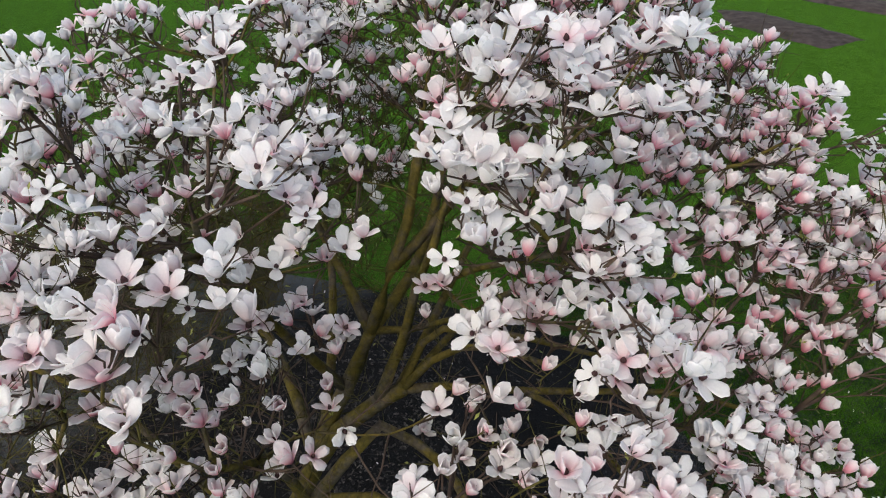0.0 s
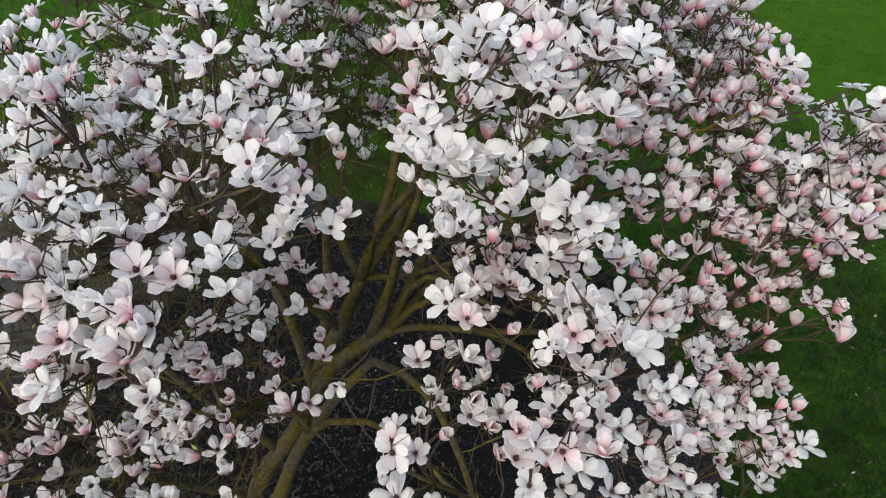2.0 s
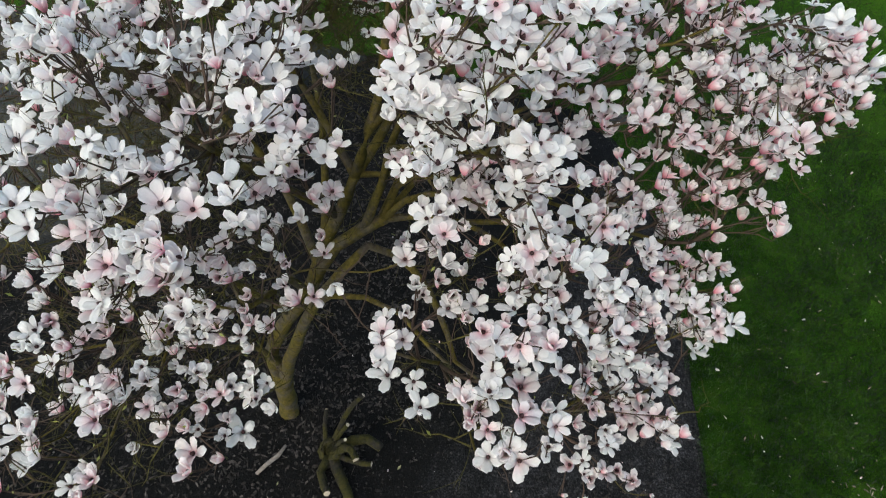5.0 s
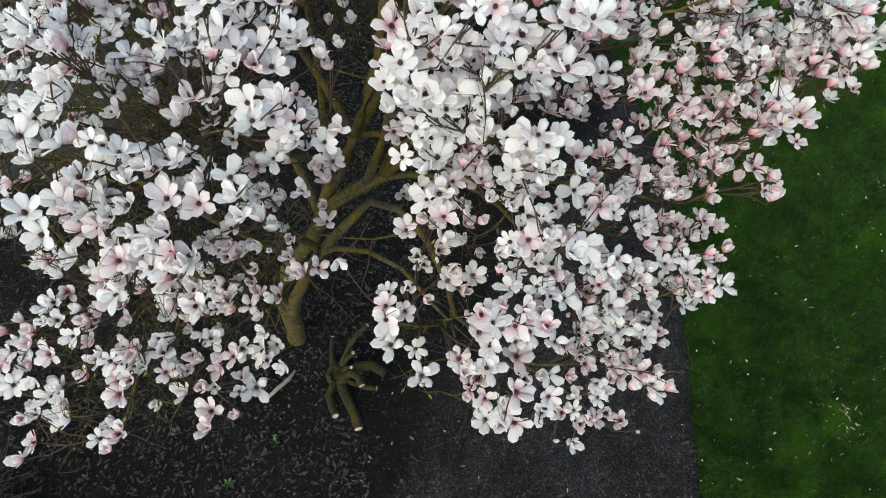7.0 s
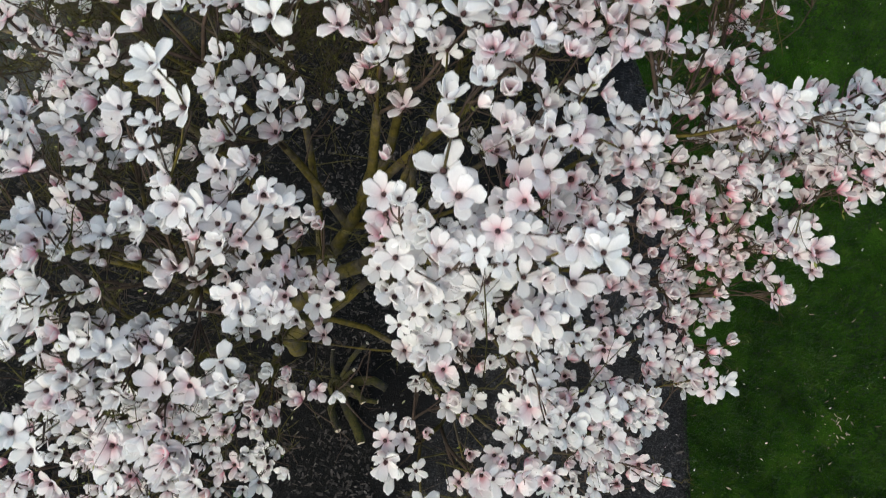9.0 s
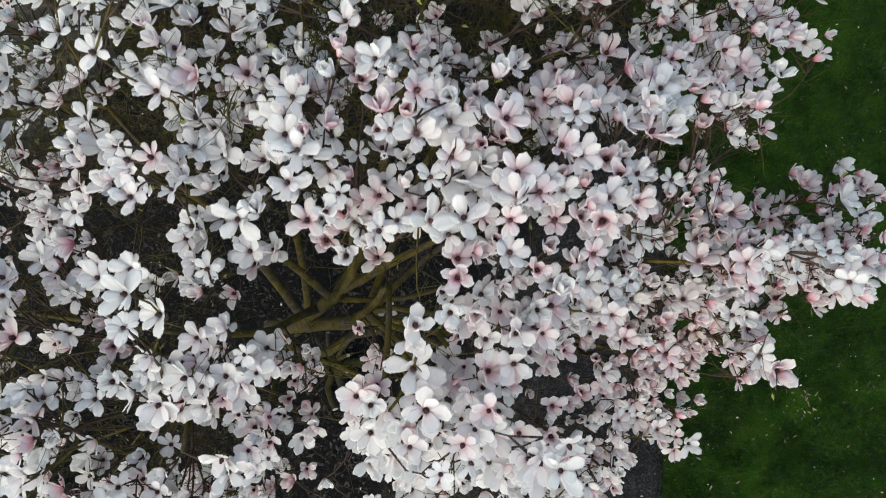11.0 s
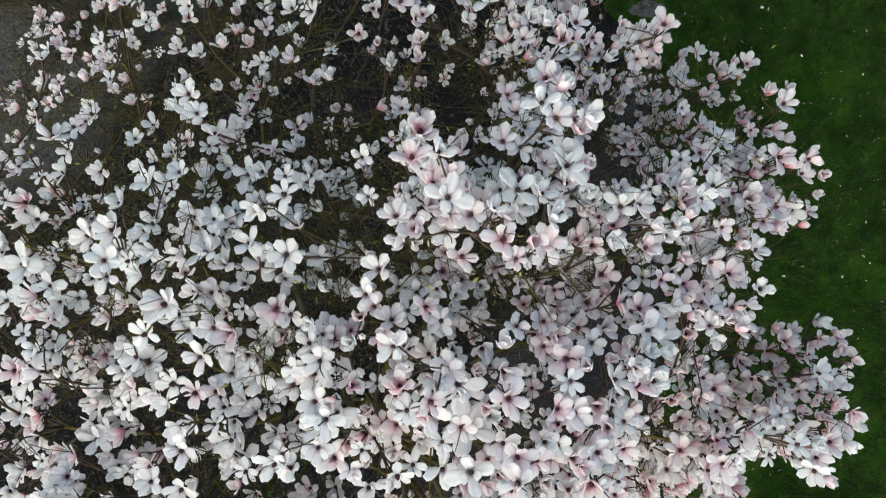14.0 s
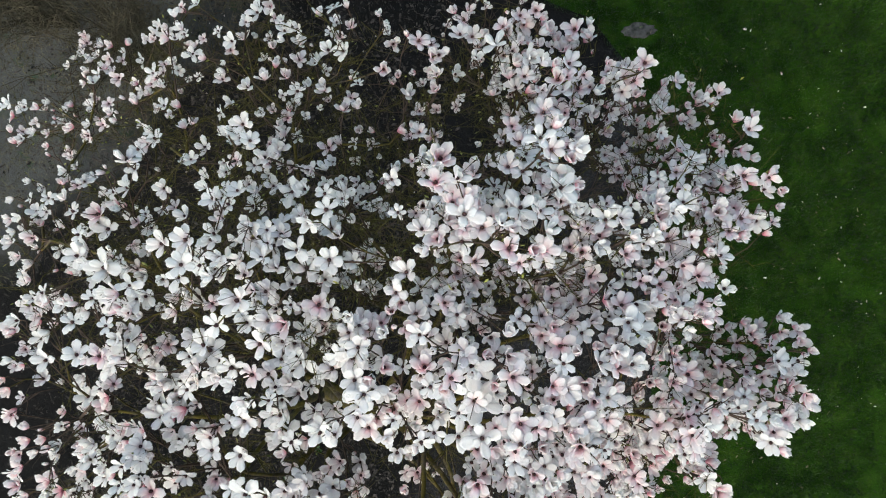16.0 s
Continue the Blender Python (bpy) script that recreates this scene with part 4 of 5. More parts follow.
bough((0.15, 3.66, 4.92), (0.16, 3.21, 4.83), (0.19, 3.29, 4.54), (0.20, 3.39, 4.58), (0.24, 3.11, 4.97), (0.29, 3.69, 4.77), (0.30, 3.17, 4.68), (0.33, 3.11, 4.66), (0.39, 3.16, 4.63), (0.49, 3.26, 4.68), (0.49, 3.66, 4.98), (0.50, 3.16, 4.65), (0.51, 3.08, 4.79), (0.69, 3.63, 4.57), (0.75, 3.12, 4.69), (0.76, 3.19, 4.58), (0.93, 3.11, 4.61), (1.00, 3.16, 4.65))
bough((1.31, 2.84, 3.84), (1.50, 3.15, 3.70), (1.58, 3.07, 3.33), (1.60, 3.38, 3.71), (1.60, 2.82, 3.68), (1.65, 3.55, 3.79), (1.66, 3.22, 3.77), (1.72, 2.97, 3.50), (1.73, 2.75, 3.50), (1.73, 2.81, 3.32), (1.74, 3.09, 3.09), (1.77, 3.72, 3.69), (1.77, 2.76, 3.73), (1.82, 3.65, 3.17), (1.85, 2.83, 3.43), (1.87, 2.98, 3.48), (1.95, 2.85, 3.72), (1.97, 2.89, 3.48))
bough((2.02, 2.79, 3.64), (2.03, 3.52, 3.22), (2.08, 2.78, 3.70), (2.08, 3.01, 3.36), (2.11, 3.08, 3.51), (2.12, 2.98, 3.10), (2.12, 2.75, 3.80), (2.13, 2.90, 3.32), (2.15, 2.96, 3.75), (2.21, 3.02, 3.55), (2.25, 2.83, 3.67), (2.26, 2.91, 3.40), (2.29, 3.10, 3.52), (2.30, 2.91, 3.62), (2.31, 2.79, 3.43), (2.36, 2.99, 3.63), (2.36, 2.77, 3.44), (2.39, 3.05, 3.54))
bough((1.00, 3.38, 4.37), (1.00, 3.39, 3.98), (1.02, 3.08, 4.58), (1.07, 2.90, 4.27), (1.09, 3.09, 4.56), (1.09, 3.20, 4.47), (1.10, 3.71, 4.55), (1.11, 2.77, 4.08), (1.15, 2.99, 4.16), (1.16, 3.30, 4.14), (1.17, 3.57, 4.18), (1.19, 2.76, 3.98), (1.19, 3.65, 4.19), (1.26, 3.37, 4.30), (1.28, 3.50, 4.20), (1.30, 3.72, 4.16), (1.31, 2.91, 4.08), (1.34, 3.03, 4.03))
bough((1.35, 3.11, 3.94), (1.35, 3.31, 4.20), (1.44, 3.69, 4.01), (1.44, 3.26, 4.23), (1.44, 3.35, 4.12), (1.46, 2.80, 4.03), (1.47, 3.42, 4.08), (1.48, 3.54, 4.13), (1.48, 3.67, 3.96), (1.49, 2.79, 3.85), (1.52, 2.98, 3.92), (1.54, 3.25, 4.27), (1.58, 3.48, 4.08), (1.60, 3.62, 4.14), (1.63, 3.30, 4.01), (1.63, 3.35, 4.18), (1.68, 3.69, 3.95), (1.90, 2.78, 3.89), (2.25, 2.79, 3.86))
bough((0.12, 4.79, 3.78), (0.14, 4.63, 3.65), (0.15, 4.70, 3.72), (0.17, 4.76, 3.94), (0.26, 4.77, 3.47), (0.39, 4.81, 3.66), (0.43, 4.76, 3.46), (0.51, 4.69, 3.45), (0.53, 4.70, 3.88), (0.54, 4.32, 3.74), (0.60, 4.61, 3.58), (0.61, 4.85, 3.64), (0.62, 4.69, 3.94), (0.63, 4.48, 3.67), (0.67, 4.54, 3.93), (0.71, 4.72, 3.66), (0.72, 4.60, 3.94), (0.78, 4.89, 3.63))
bough((0.04, 4.92, 3.67), (0.11, 4.96, 3.48), (0.19, 5.06, 3.34), (0.26, 5.18, 3.40), (0.30, 4.93, 3.73), (0.32, 5.13, 3.41), (0.37, 5.05, 3.36), (0.41, 4.98, 3.33), (0.42, 5.02, 3.45), (0.46, 5.16, 3.55), (0.55, 4.96, 3.78), (0.57, 5.07, 3.72), (0.58, 4.98, 3.57), (0.66, 5.07, 3.65), (0.68, 5.03, 3.41), (0.73, 5.07, 3.48), (0.78, 4.97, 3.63), (0.80, 5.07, 3.59))
bough((0.12, 3.75, 4.82), (0.13, 3.96, 4.62), (0.16, 3.84, 4.66), (0.18, 3.75, 4.77), (0.27, 3.96, 4.96), (0.30, 3.81, 4.90), (0.30, 3.75, 4.79), (0.37, 3.87, 4.65), (0.38, 3.75, 4.77), (0.42, 3.73, 4.38), (0.44, 3.79, 4.54), (0.45, 3.97, 4.37), (0.49, 3.88, 4.42), (0.51, 3.74, 4.85), (0.56, 3.84, 4.75), (0.65, 3.85, 4.72), (0.66, 3.73, 4.89), (0.75, 3.93, 4.69))
bough((0.06, 4.18, 3.95), (0.15, 4.11, 4.35), (0.18, 4.02, 4.63), (0.34, 4.01, 4.56), (0.49, 4.78, 4.05), (0.52, 4.04, 4.58), (0.58, 4.28, 4.07), (0.59, 4.02, 4.56), (0.59, 4.18, 4.42), (0.63, 4.14, 4.85), (0.67, 3.98, 4.42), (0.68, 4.39, 4.09), (0.68, 4.09, 4.83), (0.68, 4.71, 4.04), (0.71, 4.34, 4.36), (0.75, 4.01, 4.53), (0.78, 4.49, 4.03), (0.79, 4.63, 4.19))
bough((0.87, 4.90, 3.56), (1.01, 5.00, 3.58), (1.09, 4.97, 3.43), (1.10, 4.96, 3.55), (1.21, 4.24, 3.45), (1.23, 4.41, 3.40), (1.26, 4.09, 3.60), (1.30, 4.54, 3.48), (1.33, 4.25, 3.37), (1.40, 4.18, 3.40), (1.44, 4.57, 3.31), (1.52, 4.56, 3.44), (1.54, 4.29, 3.27), (1.55, 4.51, 2.92), (1.58, 4.19, 3.55), (1.58, 4.46, 3.18), (1.62, 4.24, 3.63), (1.63, 4.67, 3.18))
bough((1.64, 4.43, 3.20), (1.71, 4.78, 3.02), (1.72, 4.04, 3.63), (1.74, 4.47, 3.32), (1.77, 4.58, 3.32), (1.87, 3.99, 3.62), (1.88, 4.59, 3.35), (1.91, 4.30, 3.40), (1.91, 4.11, 3.35), (1.94, 4.58, 3.30), (1.94, 4.02, 3.64), (1.98, 4.25, 3.37), (1.99, 4.31, 3.46), (2.03, 3.92, 3.48), (2.04, 4.25, 3.52), (2.06, 4.36, 3.60), (2.12, 3.80, 3.57), (2.28, 3.79, 3.41))
bough((0.80, 4.54, 4.25), (0.81, 4.47, 3.92), (0.82, 3.85, 4.59), (0.84, 3.94, 4.57), (0.87, 3.75, 4.36), (0.88, 4.66, 4.11), (0.88, 4.41, 3.99), (0.90, 4.20, 4.07), (0.97, 4.41, 3.98), (0.97, 4.56, 3.89), (0.97, 3.85, 4.37), (0.98, 4.62, 3.99), (1.01, 3.79, 4.43), (1.04, 4.42, 3.83), (1.07, 4.53, 3.89), (1.08, 3.80, 4.43), (1.19, 3.78, 4.40), (1.24, 4.56, 3.81))
bough((1.25, 4.64, 3.82), (1.26, 4.02, 3.76), (1.29, 3.88, 4.21), (1.29, 4.64, 4.02), (1.30, 4.61, 3.86), (1.35, 3.82, 4.37), (1.45, 3.96, 4.14), (1.46, 4.00, 3.73), (1.52, 3.91, 4.06), (1.55, 4.08, 3.82), (1.64, 4.17, 3.79), (1.70, 3.91, 3.75), (1.77, 3.84, 3.85), (1.82, 3.73, 3.90), (1.93, 3.81, 3.80), (1.94, 4.06, 3.81), (1.95, 3.87, 3.65), (1.99, 4.02, 3.77), (2.10, 4.05, 3.77))
west = np.random.default_rng(21)
for lobe, spread, count in (((-2.65, 2.6, 3.0), (0.45, 0.8, 0.3), 22), ((-2.75, 3.7, 2.9), (0.40, 0.5, 0.3), 14), ((-2.6, 1.7, 2.8), (0.4, 0.5, 0.3), 16), ((-2.1, 1.2, 2.7), (0.30, 0.35, 0.3), 8)):
    BOUGHS.append([tuple(np.array(lobe) + np.array(spread) * west.uniform(-1, 1, 3)) for _ in range(count)])
ends = []
for number, tips in enumerate(BOUGHS):
    middle = wood.pos[fork]
    for tip in sorted(tips, key=lambda p: np.linalg.norm(np.array(p) - middle)):
        ends.append((wood.reach(np.array(tip) - (0, 0, 0.035), number + 1), number + 1))


def thicken():
    """Radii by the load of branch ends that each node carries."""
    kids = collections.defaultdict(list)
    for k, u in enumerate(wood.up):
        kids[u].append(k)
    for k, _ in ends:
        while k >= 0:
            wood.weight[k] += 1
            k = wood.up[k]
    return kids, [f or min(0.010, 0.0034 * max(l, 0.6) ** 0.42) for f, l in zip(wood.least, wood.weight)]


kids, girth = thicken()


def chains(owner):
    """The separate branches of one bough, each as a list of nodes from its foot."""
    for k in range(len(wood.pos)):
        if wood.owner[k] != owner:
            continue
        u = wood.up[k]
        if u >= 0 and wood.owner[u] == owner and max((c for c in kids[u] if wood.owner[c] == owner), key=lambda c: wood.weight[c]) == k:
            continue
        chain = [k] if u < 0 else [u, k]
        while True:
            nxt = [c for c in kids[chain[-1]] if wood.owner[c] == owner]
            if not nxt:
                break
            chain.append(max(nxt, key=lambda c: wood.weight[c]))
        if len(chain) > 1:
            yield chain


def branch_shape(chain):
    r = np.array([girth[c] for c in chain])
    u = wood.up[chain[0]]
    if len(chain) > 1 and wood.pos[chain[0]][2] > 0.1:
        r[0] = min(r[0], r[1] * 1.3)
    else:
        r[0] *= 1.3
        r[1] *= 1.08
    sides = 12 if r.max() > 0.03 else 6 if r.max() > 0.012 else 5
    v, f = tube([wood.pos[c] for c in chain], r, sides)
    if r.max() > 0.016:
        v = np.array([p + 0.16 * girth[chain[k // sides]] * np.array(noise.noise_vector(Vector(p * 14))) for k, p in enumerate(v)])
    return v, f


tree = empty_thing("magnolia_tree", (-1.27, 2.28, 0), "saucer magnolia tree in full pink and white bloom with mossy branches", "tree")


def on_tree(name, me, label="", parent=None):
    ob = part(name, me, parent or tree, label)
    if parent is None:
        ob.matrix_parent_inverse = Matrix.Translation((1.27, -2.28, 0))
    return ob


twigs, leaves, scales, shoots = Heap(), Heap(), Heap(), Heap()
for number in range(len(BOUGHS) + 1):
    for chain in chains(number):
        long = sum(np.linalg.norm(wood.pos[a] - wood.pos[b]) for a, b in zip(chain, chain[1:]))
        if wood.up[chain[0]] < 0:
            on_tree("trunk", mesh_from("trunk", *branch_shape(chain), BARK), "leaning trunk covered in green moss")
        elif number == 0 or long > 0.62:
            on_tree("limb" if number == 0 else "branch", mesh_from("branch", *branch_shape(chain), BARK))
        else:
            shoots.add(*branch_shape(chain))
        # short bare spurs along the branch
        for c in chain[2:]:
            if rng.uniform() < 0.3 and girth[c] < 0.03:
                a = wood.pos[c]
                d = rng.normal(0, 1, 3) + (0, 0, 0.9)
                d *= rng.uniform(0.04, 0.12) / np.linalg.norm(d)
                b = a + d + (0, 0, 0.03)
                twigs.add(*tube([a, a + 0.5 * d + rng.normal(0, 0.008, 3), b], [0.0036, 0.0028, 0.0016], 4, False))
                if rng.uniform() < 0.6:
                    e = a + 0.5 * d
                    twigs.add(*tube([e, e + 0.6 * (rng.normal(0, 0.07, 3) + (0, 0, 0.05))], [0.0024, 0.0014], 4, False))

def leaf_blade(root, way, length, width, r):
    """A small folded leaf with two skins."""
    way = np.array(way, float) / np.linalg.norm(way)
    side = np.cross(way, r.normal(0, 1, 3))
    side /= np.linalg.norm(side) + 1e-9
    fold = np.cross(side, way)
    w = 0.5 * width * length
    v = [root, root + way * 0.45 * length + side * w + fold * 0.3 * w, root + way * length + fold * 0.25 * length, root + way * 0.45 * length - side * w + fold * 0.3 * w, root + way * 0.5 * length - fold * 0.1 * w]
    low = [p - fold * 0.0012 for p in v]
    return np.array(v + low), [(0, 1, 4), (1, 2, 4), (2, 3, 4), (3, 0, 4), (5, 9, 6), (6, 9, 7), (7, 9, 8), (8, 9, 5)]


# Blossoms at the branch ends; the topmost are larger, and whiter for the stronger light.
sites = []
CLASSES = {"bud": "closed", "cup": "closed", "half": "half", "open": "open", "flat": "open"}
POOLS = collections.defaultdict(list)
for k, (kind, style) in enumerate(zip(KINDS, STYLES)):
    POOLS[CLASSES[style], bool(kind[2] < 0.45)].append(k)

taken = []


def add_site(base, axis, size=1.0, room=0.0):
    """A blossom, unless another stands within its room."""
    if room and taken and np.linalg.norm(np.array(taken) - base, axis=1).min() < room:
        return False
    taken.append(base)
    top = min(1.0, max(0.0, (base[2] - 3.2) / 1.2))
    # The height term puts the crown's brighter top light into petal colour.
    pale = rng.uniform() < 0.18 + 0.60 * top + (0.28 if base[1] < 2.0 else -0.16 if base[0] > -0.2 else 0.40 if base[1] > 3.4 else 0.15)
    lot = rng.uniform()
    style = "closed" if lot < (0.36 if base[0] > -0.3 else 0.24) - 0.18 * top else "half" if lot < 0.72 - 0.28 * top else "open"
    pool = POOLS[style, pale]
    grand = 1.2 if rng.uniform() < 0.11 else 1.0
    sites.append((base, axis, rng.uniform(0, 6.28), size * grand * rng.uniform(0.84, 1.14) * (1 + 0.08 * top) * (1.08 - 0.034 * min(5.2, max(1.2, base[1]))), pool[int(rng.integers(len(pool)))]))
    return True


def bear_blossom(root, base, axis):
    """The stalk, bud scales and young leaves of one blossom."""
    mid = 0.5 * (root + base) + rng.normal(0, 0.012, 3) - axis * 0.02
    twigs.add(*tube([root, mid, base - axis * 0.03, base - axis * 0.006], [0.0042, 0.0036, 0.0032, 0.0042], 4, False))
    if rng.uniform() < 0.5:
        scales.add(*leaf_blade(base - axis * 0.012, axis + rng.normal(0, 0.5, 3), rng.uniform(0.014, 0.026), 0.45, rng))
    if rng.uniform() < 0.24:
        for _ in range(2):
            leaves.add(*leaf_blade(base - axis * 0.03, axis + rng.normal(0, 0.5, 3), rng.uniform(0.02, 0.042), 0.36, rng))


def upright(out):
    axis = np.array([0, 0, 1.0]) + 0.30 * out + rng.normal(0, 0.30, 3)
    return axis / np.linalg.norm(axis)


heart = np.array([-0.2, 2.8, 2.4])
outward = {}
for k, owner in ends:
    out = wood.pos[k] - heart
    out[2] *= 0.4
    outward[k] = out / (np.linalg.norm(out) + 1e-9)
    axis = upright(outward[k])
    if add_site(wood.pos[k], axis, 1.0, 0.05):
        bear_blossom(wood.pos[wood.up[k]], wood.pos[k], axis)
# side blossoms a little lower on the same shoots, most where they already crowd
TIPS = np.array([wood.pos[k] for k, _ in ends])
for k, owner in ends:
    tip = wood.pos[k]
    hollow = tip[1] < 2.6 and -0.7 < tip[0] < 0.75 and tip[2] < 3.4
    sparse = hollow or tip[1] > 4.2 and tip[0] < 0.6 or tip[2] < 2.4
    crowd = int((np.linalg.norm(TIPS - tip, axis=1) < 0.22).sum()) - 1
    for j in range((1 + int(rng.uniform() < 0.35) if tip[0] < -1.6 and tip[1] > 3.4 else int(rng.uniform() < 0.15)) if sparse else 2 + int(rng.uniform() < 0.9) if tip[0] > 0.2 else int(rng.uniform() < (0.6 if tip[0] < -0.8 and tip[1] < 2.2 else 0.2)) if crowd < 2 else int(rng.uniform() < 0.8) + int(crowd > 3)):
        turn = rng.uniform(0, 6.28)
        base = tip + rng.uniform(0.055, 0.115) * np.array([math.cos(turn), math.sin(turn), 0]) - (0, 0, rng.uniform(0.0, 0.17 if tip[0] > 0.2 else 0.09))
        axis = upright(outward[k])
        if add_site(base, axis, 0.94, 0.062):
            bear_blossom(wood.pos[wood.up[k]], base, axis)


def site_matrix(base, axis, spin, size):
    q = Vector(axis).to_track_quat("Z", "Y").to_matrix() @ Matrix.Rotation(spin, 3, "Z")
    return np.array(q) * size, np.array(base)


def build_blossoms(near=300):
    """The blossoms nearest the south side are parts with single petals; the rest is one mass."""
    order = sorted(range(len(sites)), key=lambda k: np.linalg.norm(sites[k][0] - np.array([0.1, 1.5, 4.4])))
    single, rest = order[:near], order[near:]
    stock = {}
    for kind, (petals, cone, tint) in enumerate(KINDS):
        made = []
        for v, f, blush in petals:
            me = mesh_from("petal", v, f, PETAL)
            me.attributes.new("blush", "FLOAT", "POINT").data.foreach_set("value", blush.astype(np.float32))
            made.append(me)
        stock[kind] = (made, mesh_from("cone", *cone, CONE))
    for k in single:
        base, axis, spin, size, kind = sites[k]
        rot, _ = site_matrix(base, axis, spin, size)
        m = Matrix.Translation(Vector(base)) @ Matrix(rot.tolist()).to_4x4()
        flower = on_tree("blossom", stock[kind][1])
        flower.matrix_basis = m
        for me in stock[kind][0]:
            part("petal", me, flower)
    verts, faces, colours, count = [], [], [], 0
    cones = Heap()
    packed = []
    for petals, cone, tint in LIGHT_KINDS:
        v = np.concatenate([p[0] for p in petals])
        starts = np.cumsum([0] + [len(p[0]) for p in petals[:-1]])
        f = np.concatenate([np.array(p[1]) + s for p, s in zip(petals, starts)])
        packed.append((v, f, np.concatenate([p[2] for p in petals])))
    for k in rest:
        base, axis, spin, size, kind = sites[k]
        rot, at = site_matrix(base, axis, spin, size)
        v, f, c = packed[kind]
        verts.append(v @ rot.T + at)
        faces.append(f + count)
        colours.append(c)
        count += len(v)
        cones.add(KINDS[kind][1][0] @ rot.T + at, KINDS[kind][1][1])
    verts, faces, colours = np.concatenate(verts), np.concatenate(faces), np.concatenate(colours)
    me = bpy.data.meshes.new("blossom_mass")
    me.vertices.add(len(verts))
    me.vertices.foreach_set("co", verts.ravel().astype(np.float32))
    me.loops.add(faces.size)
    me.loops.foreach_set("vertex_index", faces.ravel().astype(np.int32))
    me.polygons.add(len(faces))
    me.polygons.foreach_set("loop_start", np.arange(0, faces.size, 4, dtype=np.int32))
    me.polygons.foreach_set("use_smooth", np.ones(len(faces), dtype=bool))
    me.materials.append(PETAL)
    me.update(calc_edges=True)
    me.attributes.new("blush", "FLOAT", "POINT").data.foreach_set("value", colours.astype(np.float32))
    tagged(on_tree("blossom_mass", me, "dense pink and white blossoms on the outer twigs"), kind="stuff")
    tagged(on_tree("flower_heart_rest", cones.mesh("flower_heart_rest", CONE)), kind="stuff")


def twig_network(count=3700):
    """Bare mossy twigs that fill the crown below its blossoms; some carry a single small flower."""
    from mathutils.kdtree import KDTree
    r = np.random.default_rng(61)
    stock = [wood.pos[k] for k in range(len(wood.pos)) if wood.pos[k][2] > 1.2]
    tips = np.array([wood.pos[k] for k, _ in ends])
    weight = 0.4 + 2.6 * (tips[:, 1] > 3.3) + 1.0 * (tips[:, 0] < -1.0)
    picks = r.choice(len(tips), count, p=weight / weight.sum())
    for n, pick in enumerate(picks):
        if n % 260 == 0:
            tree_ = KDTree(len(stock))
            for k, p in enumerate(stock):
                tree_.insert(p, k)
            tree_.balance()
        goal = tips[pick] + r.normal(0, 1, 3) * (0.17, 0.17, 0.08)
        depth = r.uniform(0, 1) ** 1.5
        if goal[0] > 1.1:
            depth *= 0.3
        goal[2] -= 0.14 + 0.95 * depth
        goal[:2] += (heart[:2] - goal[:2]) * 0.25 * depth
        if goal[2] < 1.5 or (goal[1] < 2.2 and goal[2] < 2.55 and goal[0] > -1.6):
            continue
        at, k, far = tree_.find_n(goal, 6)[int(r.integers(6))]
        if not 0.06 < far < 0.7:
            continue
        a = np.array(at)
        way = goal - a
        sag = r.normal(0, 0.045, 3) * far + (0, 0, 0.05 * far)
        line = [a, a + 0.33 * way + sag, a + 0.68 * way + sag + r.normal(0, 0.03, 3) * far, goal, goal + 0.35 * way * r.uniform(0.4, 1, 3)]
        if np.linalg.norm(tips[:, :2] - line[-1][:2], axis=1).min() > 0.16:
            continue
        girth_ = r.uniform(0.0018, 0.0042)
        heap = mossy if r.uniform() < 0.78 else twigs
        heap.add(*tube(line, girth_ * np.array([1.1, 1, 0.85, 0.65, 0.35]), 4, False))
        stock += [line[1], line[2], goal]
        for _ in range(int(r.integers(3, 8))):
            t = r.uniform(0.2, 3.9)
            i = int(t)
            f = line[i] + (line[i + 1] - line[i]) * (t - i)
            d = r.normal(0, 0.085, 3) + (0, 0, 0.05)
            heap.add(*tube([f, f + 0.5 * d + r.normal(0, 0.008, 3), f + d], [0.0018, 0.0015, 0.0009], 3, False))
            if r.uniform() < 0.10:
                leaves.add(*leaf_blade(f + d, d, r.uniform(0.018, 0.036), 0.4, r))
        if np.linalg.norm(tips - line[-1], axis=1).min() < 0.24 and line[-1][2] > (2.3 if goal[1] > 2.2 else 3.1) and r.uniform() < (0.42 if goal[1] > 3.8 and goal[0] < 0.8 else 0.13):
            axis = np.array([0, 0, 1.0]) + r.normal(0, 0.3, 3)
            add_site(line[-1], axis / np.linalg.norm(axis), 0.8, 0.09)


mossy = Heap()
twig_network()
MOSSY_TWIG = simple_material("mossy_twig", (0.014, 0.013, 0.004), (0.092, 0.082, 0.020), 22.0, 0.9)
tagged(on_tree("mossy_twig_work", mossy.mesh("mossy_twig_work", MOSSY_TWIG), "thin olive mossy twigs inside the crown"), kind="stuff")
tagged(on_tree("shoot_work", shoots.mesh("shoot_work", TWIG), "thin brown shoots that end in blossoms"), kind="stuff")
tagged(on_tree("twig_work", twigs.mesh("twig_work", TWIG), "fine dark twigs"), kind="stuff")
tagged(on_tree("young_foliage", leaves.mesh("young_foliage", LEAF), "small yellow-green leaves just unfolding"), kind="stuff")
tagged(on_tree("bud_scale_rest", scales.mesh("bud_scale_rest", SCALE), "brown furry bud scales"), kind="stuff")
build_blossoms()


# ---- on the ground ----
def scatter(count, x0, x1, y0, y1, keep, seed):
    r = np.random.default_rng(seed)
    got = []
    while len(got) < count:
        x, y = r.uniform(x0, x1), r.uniform(y0, y1)
        if keep(x, y, r):
            got.append((x, y))
    return got, r


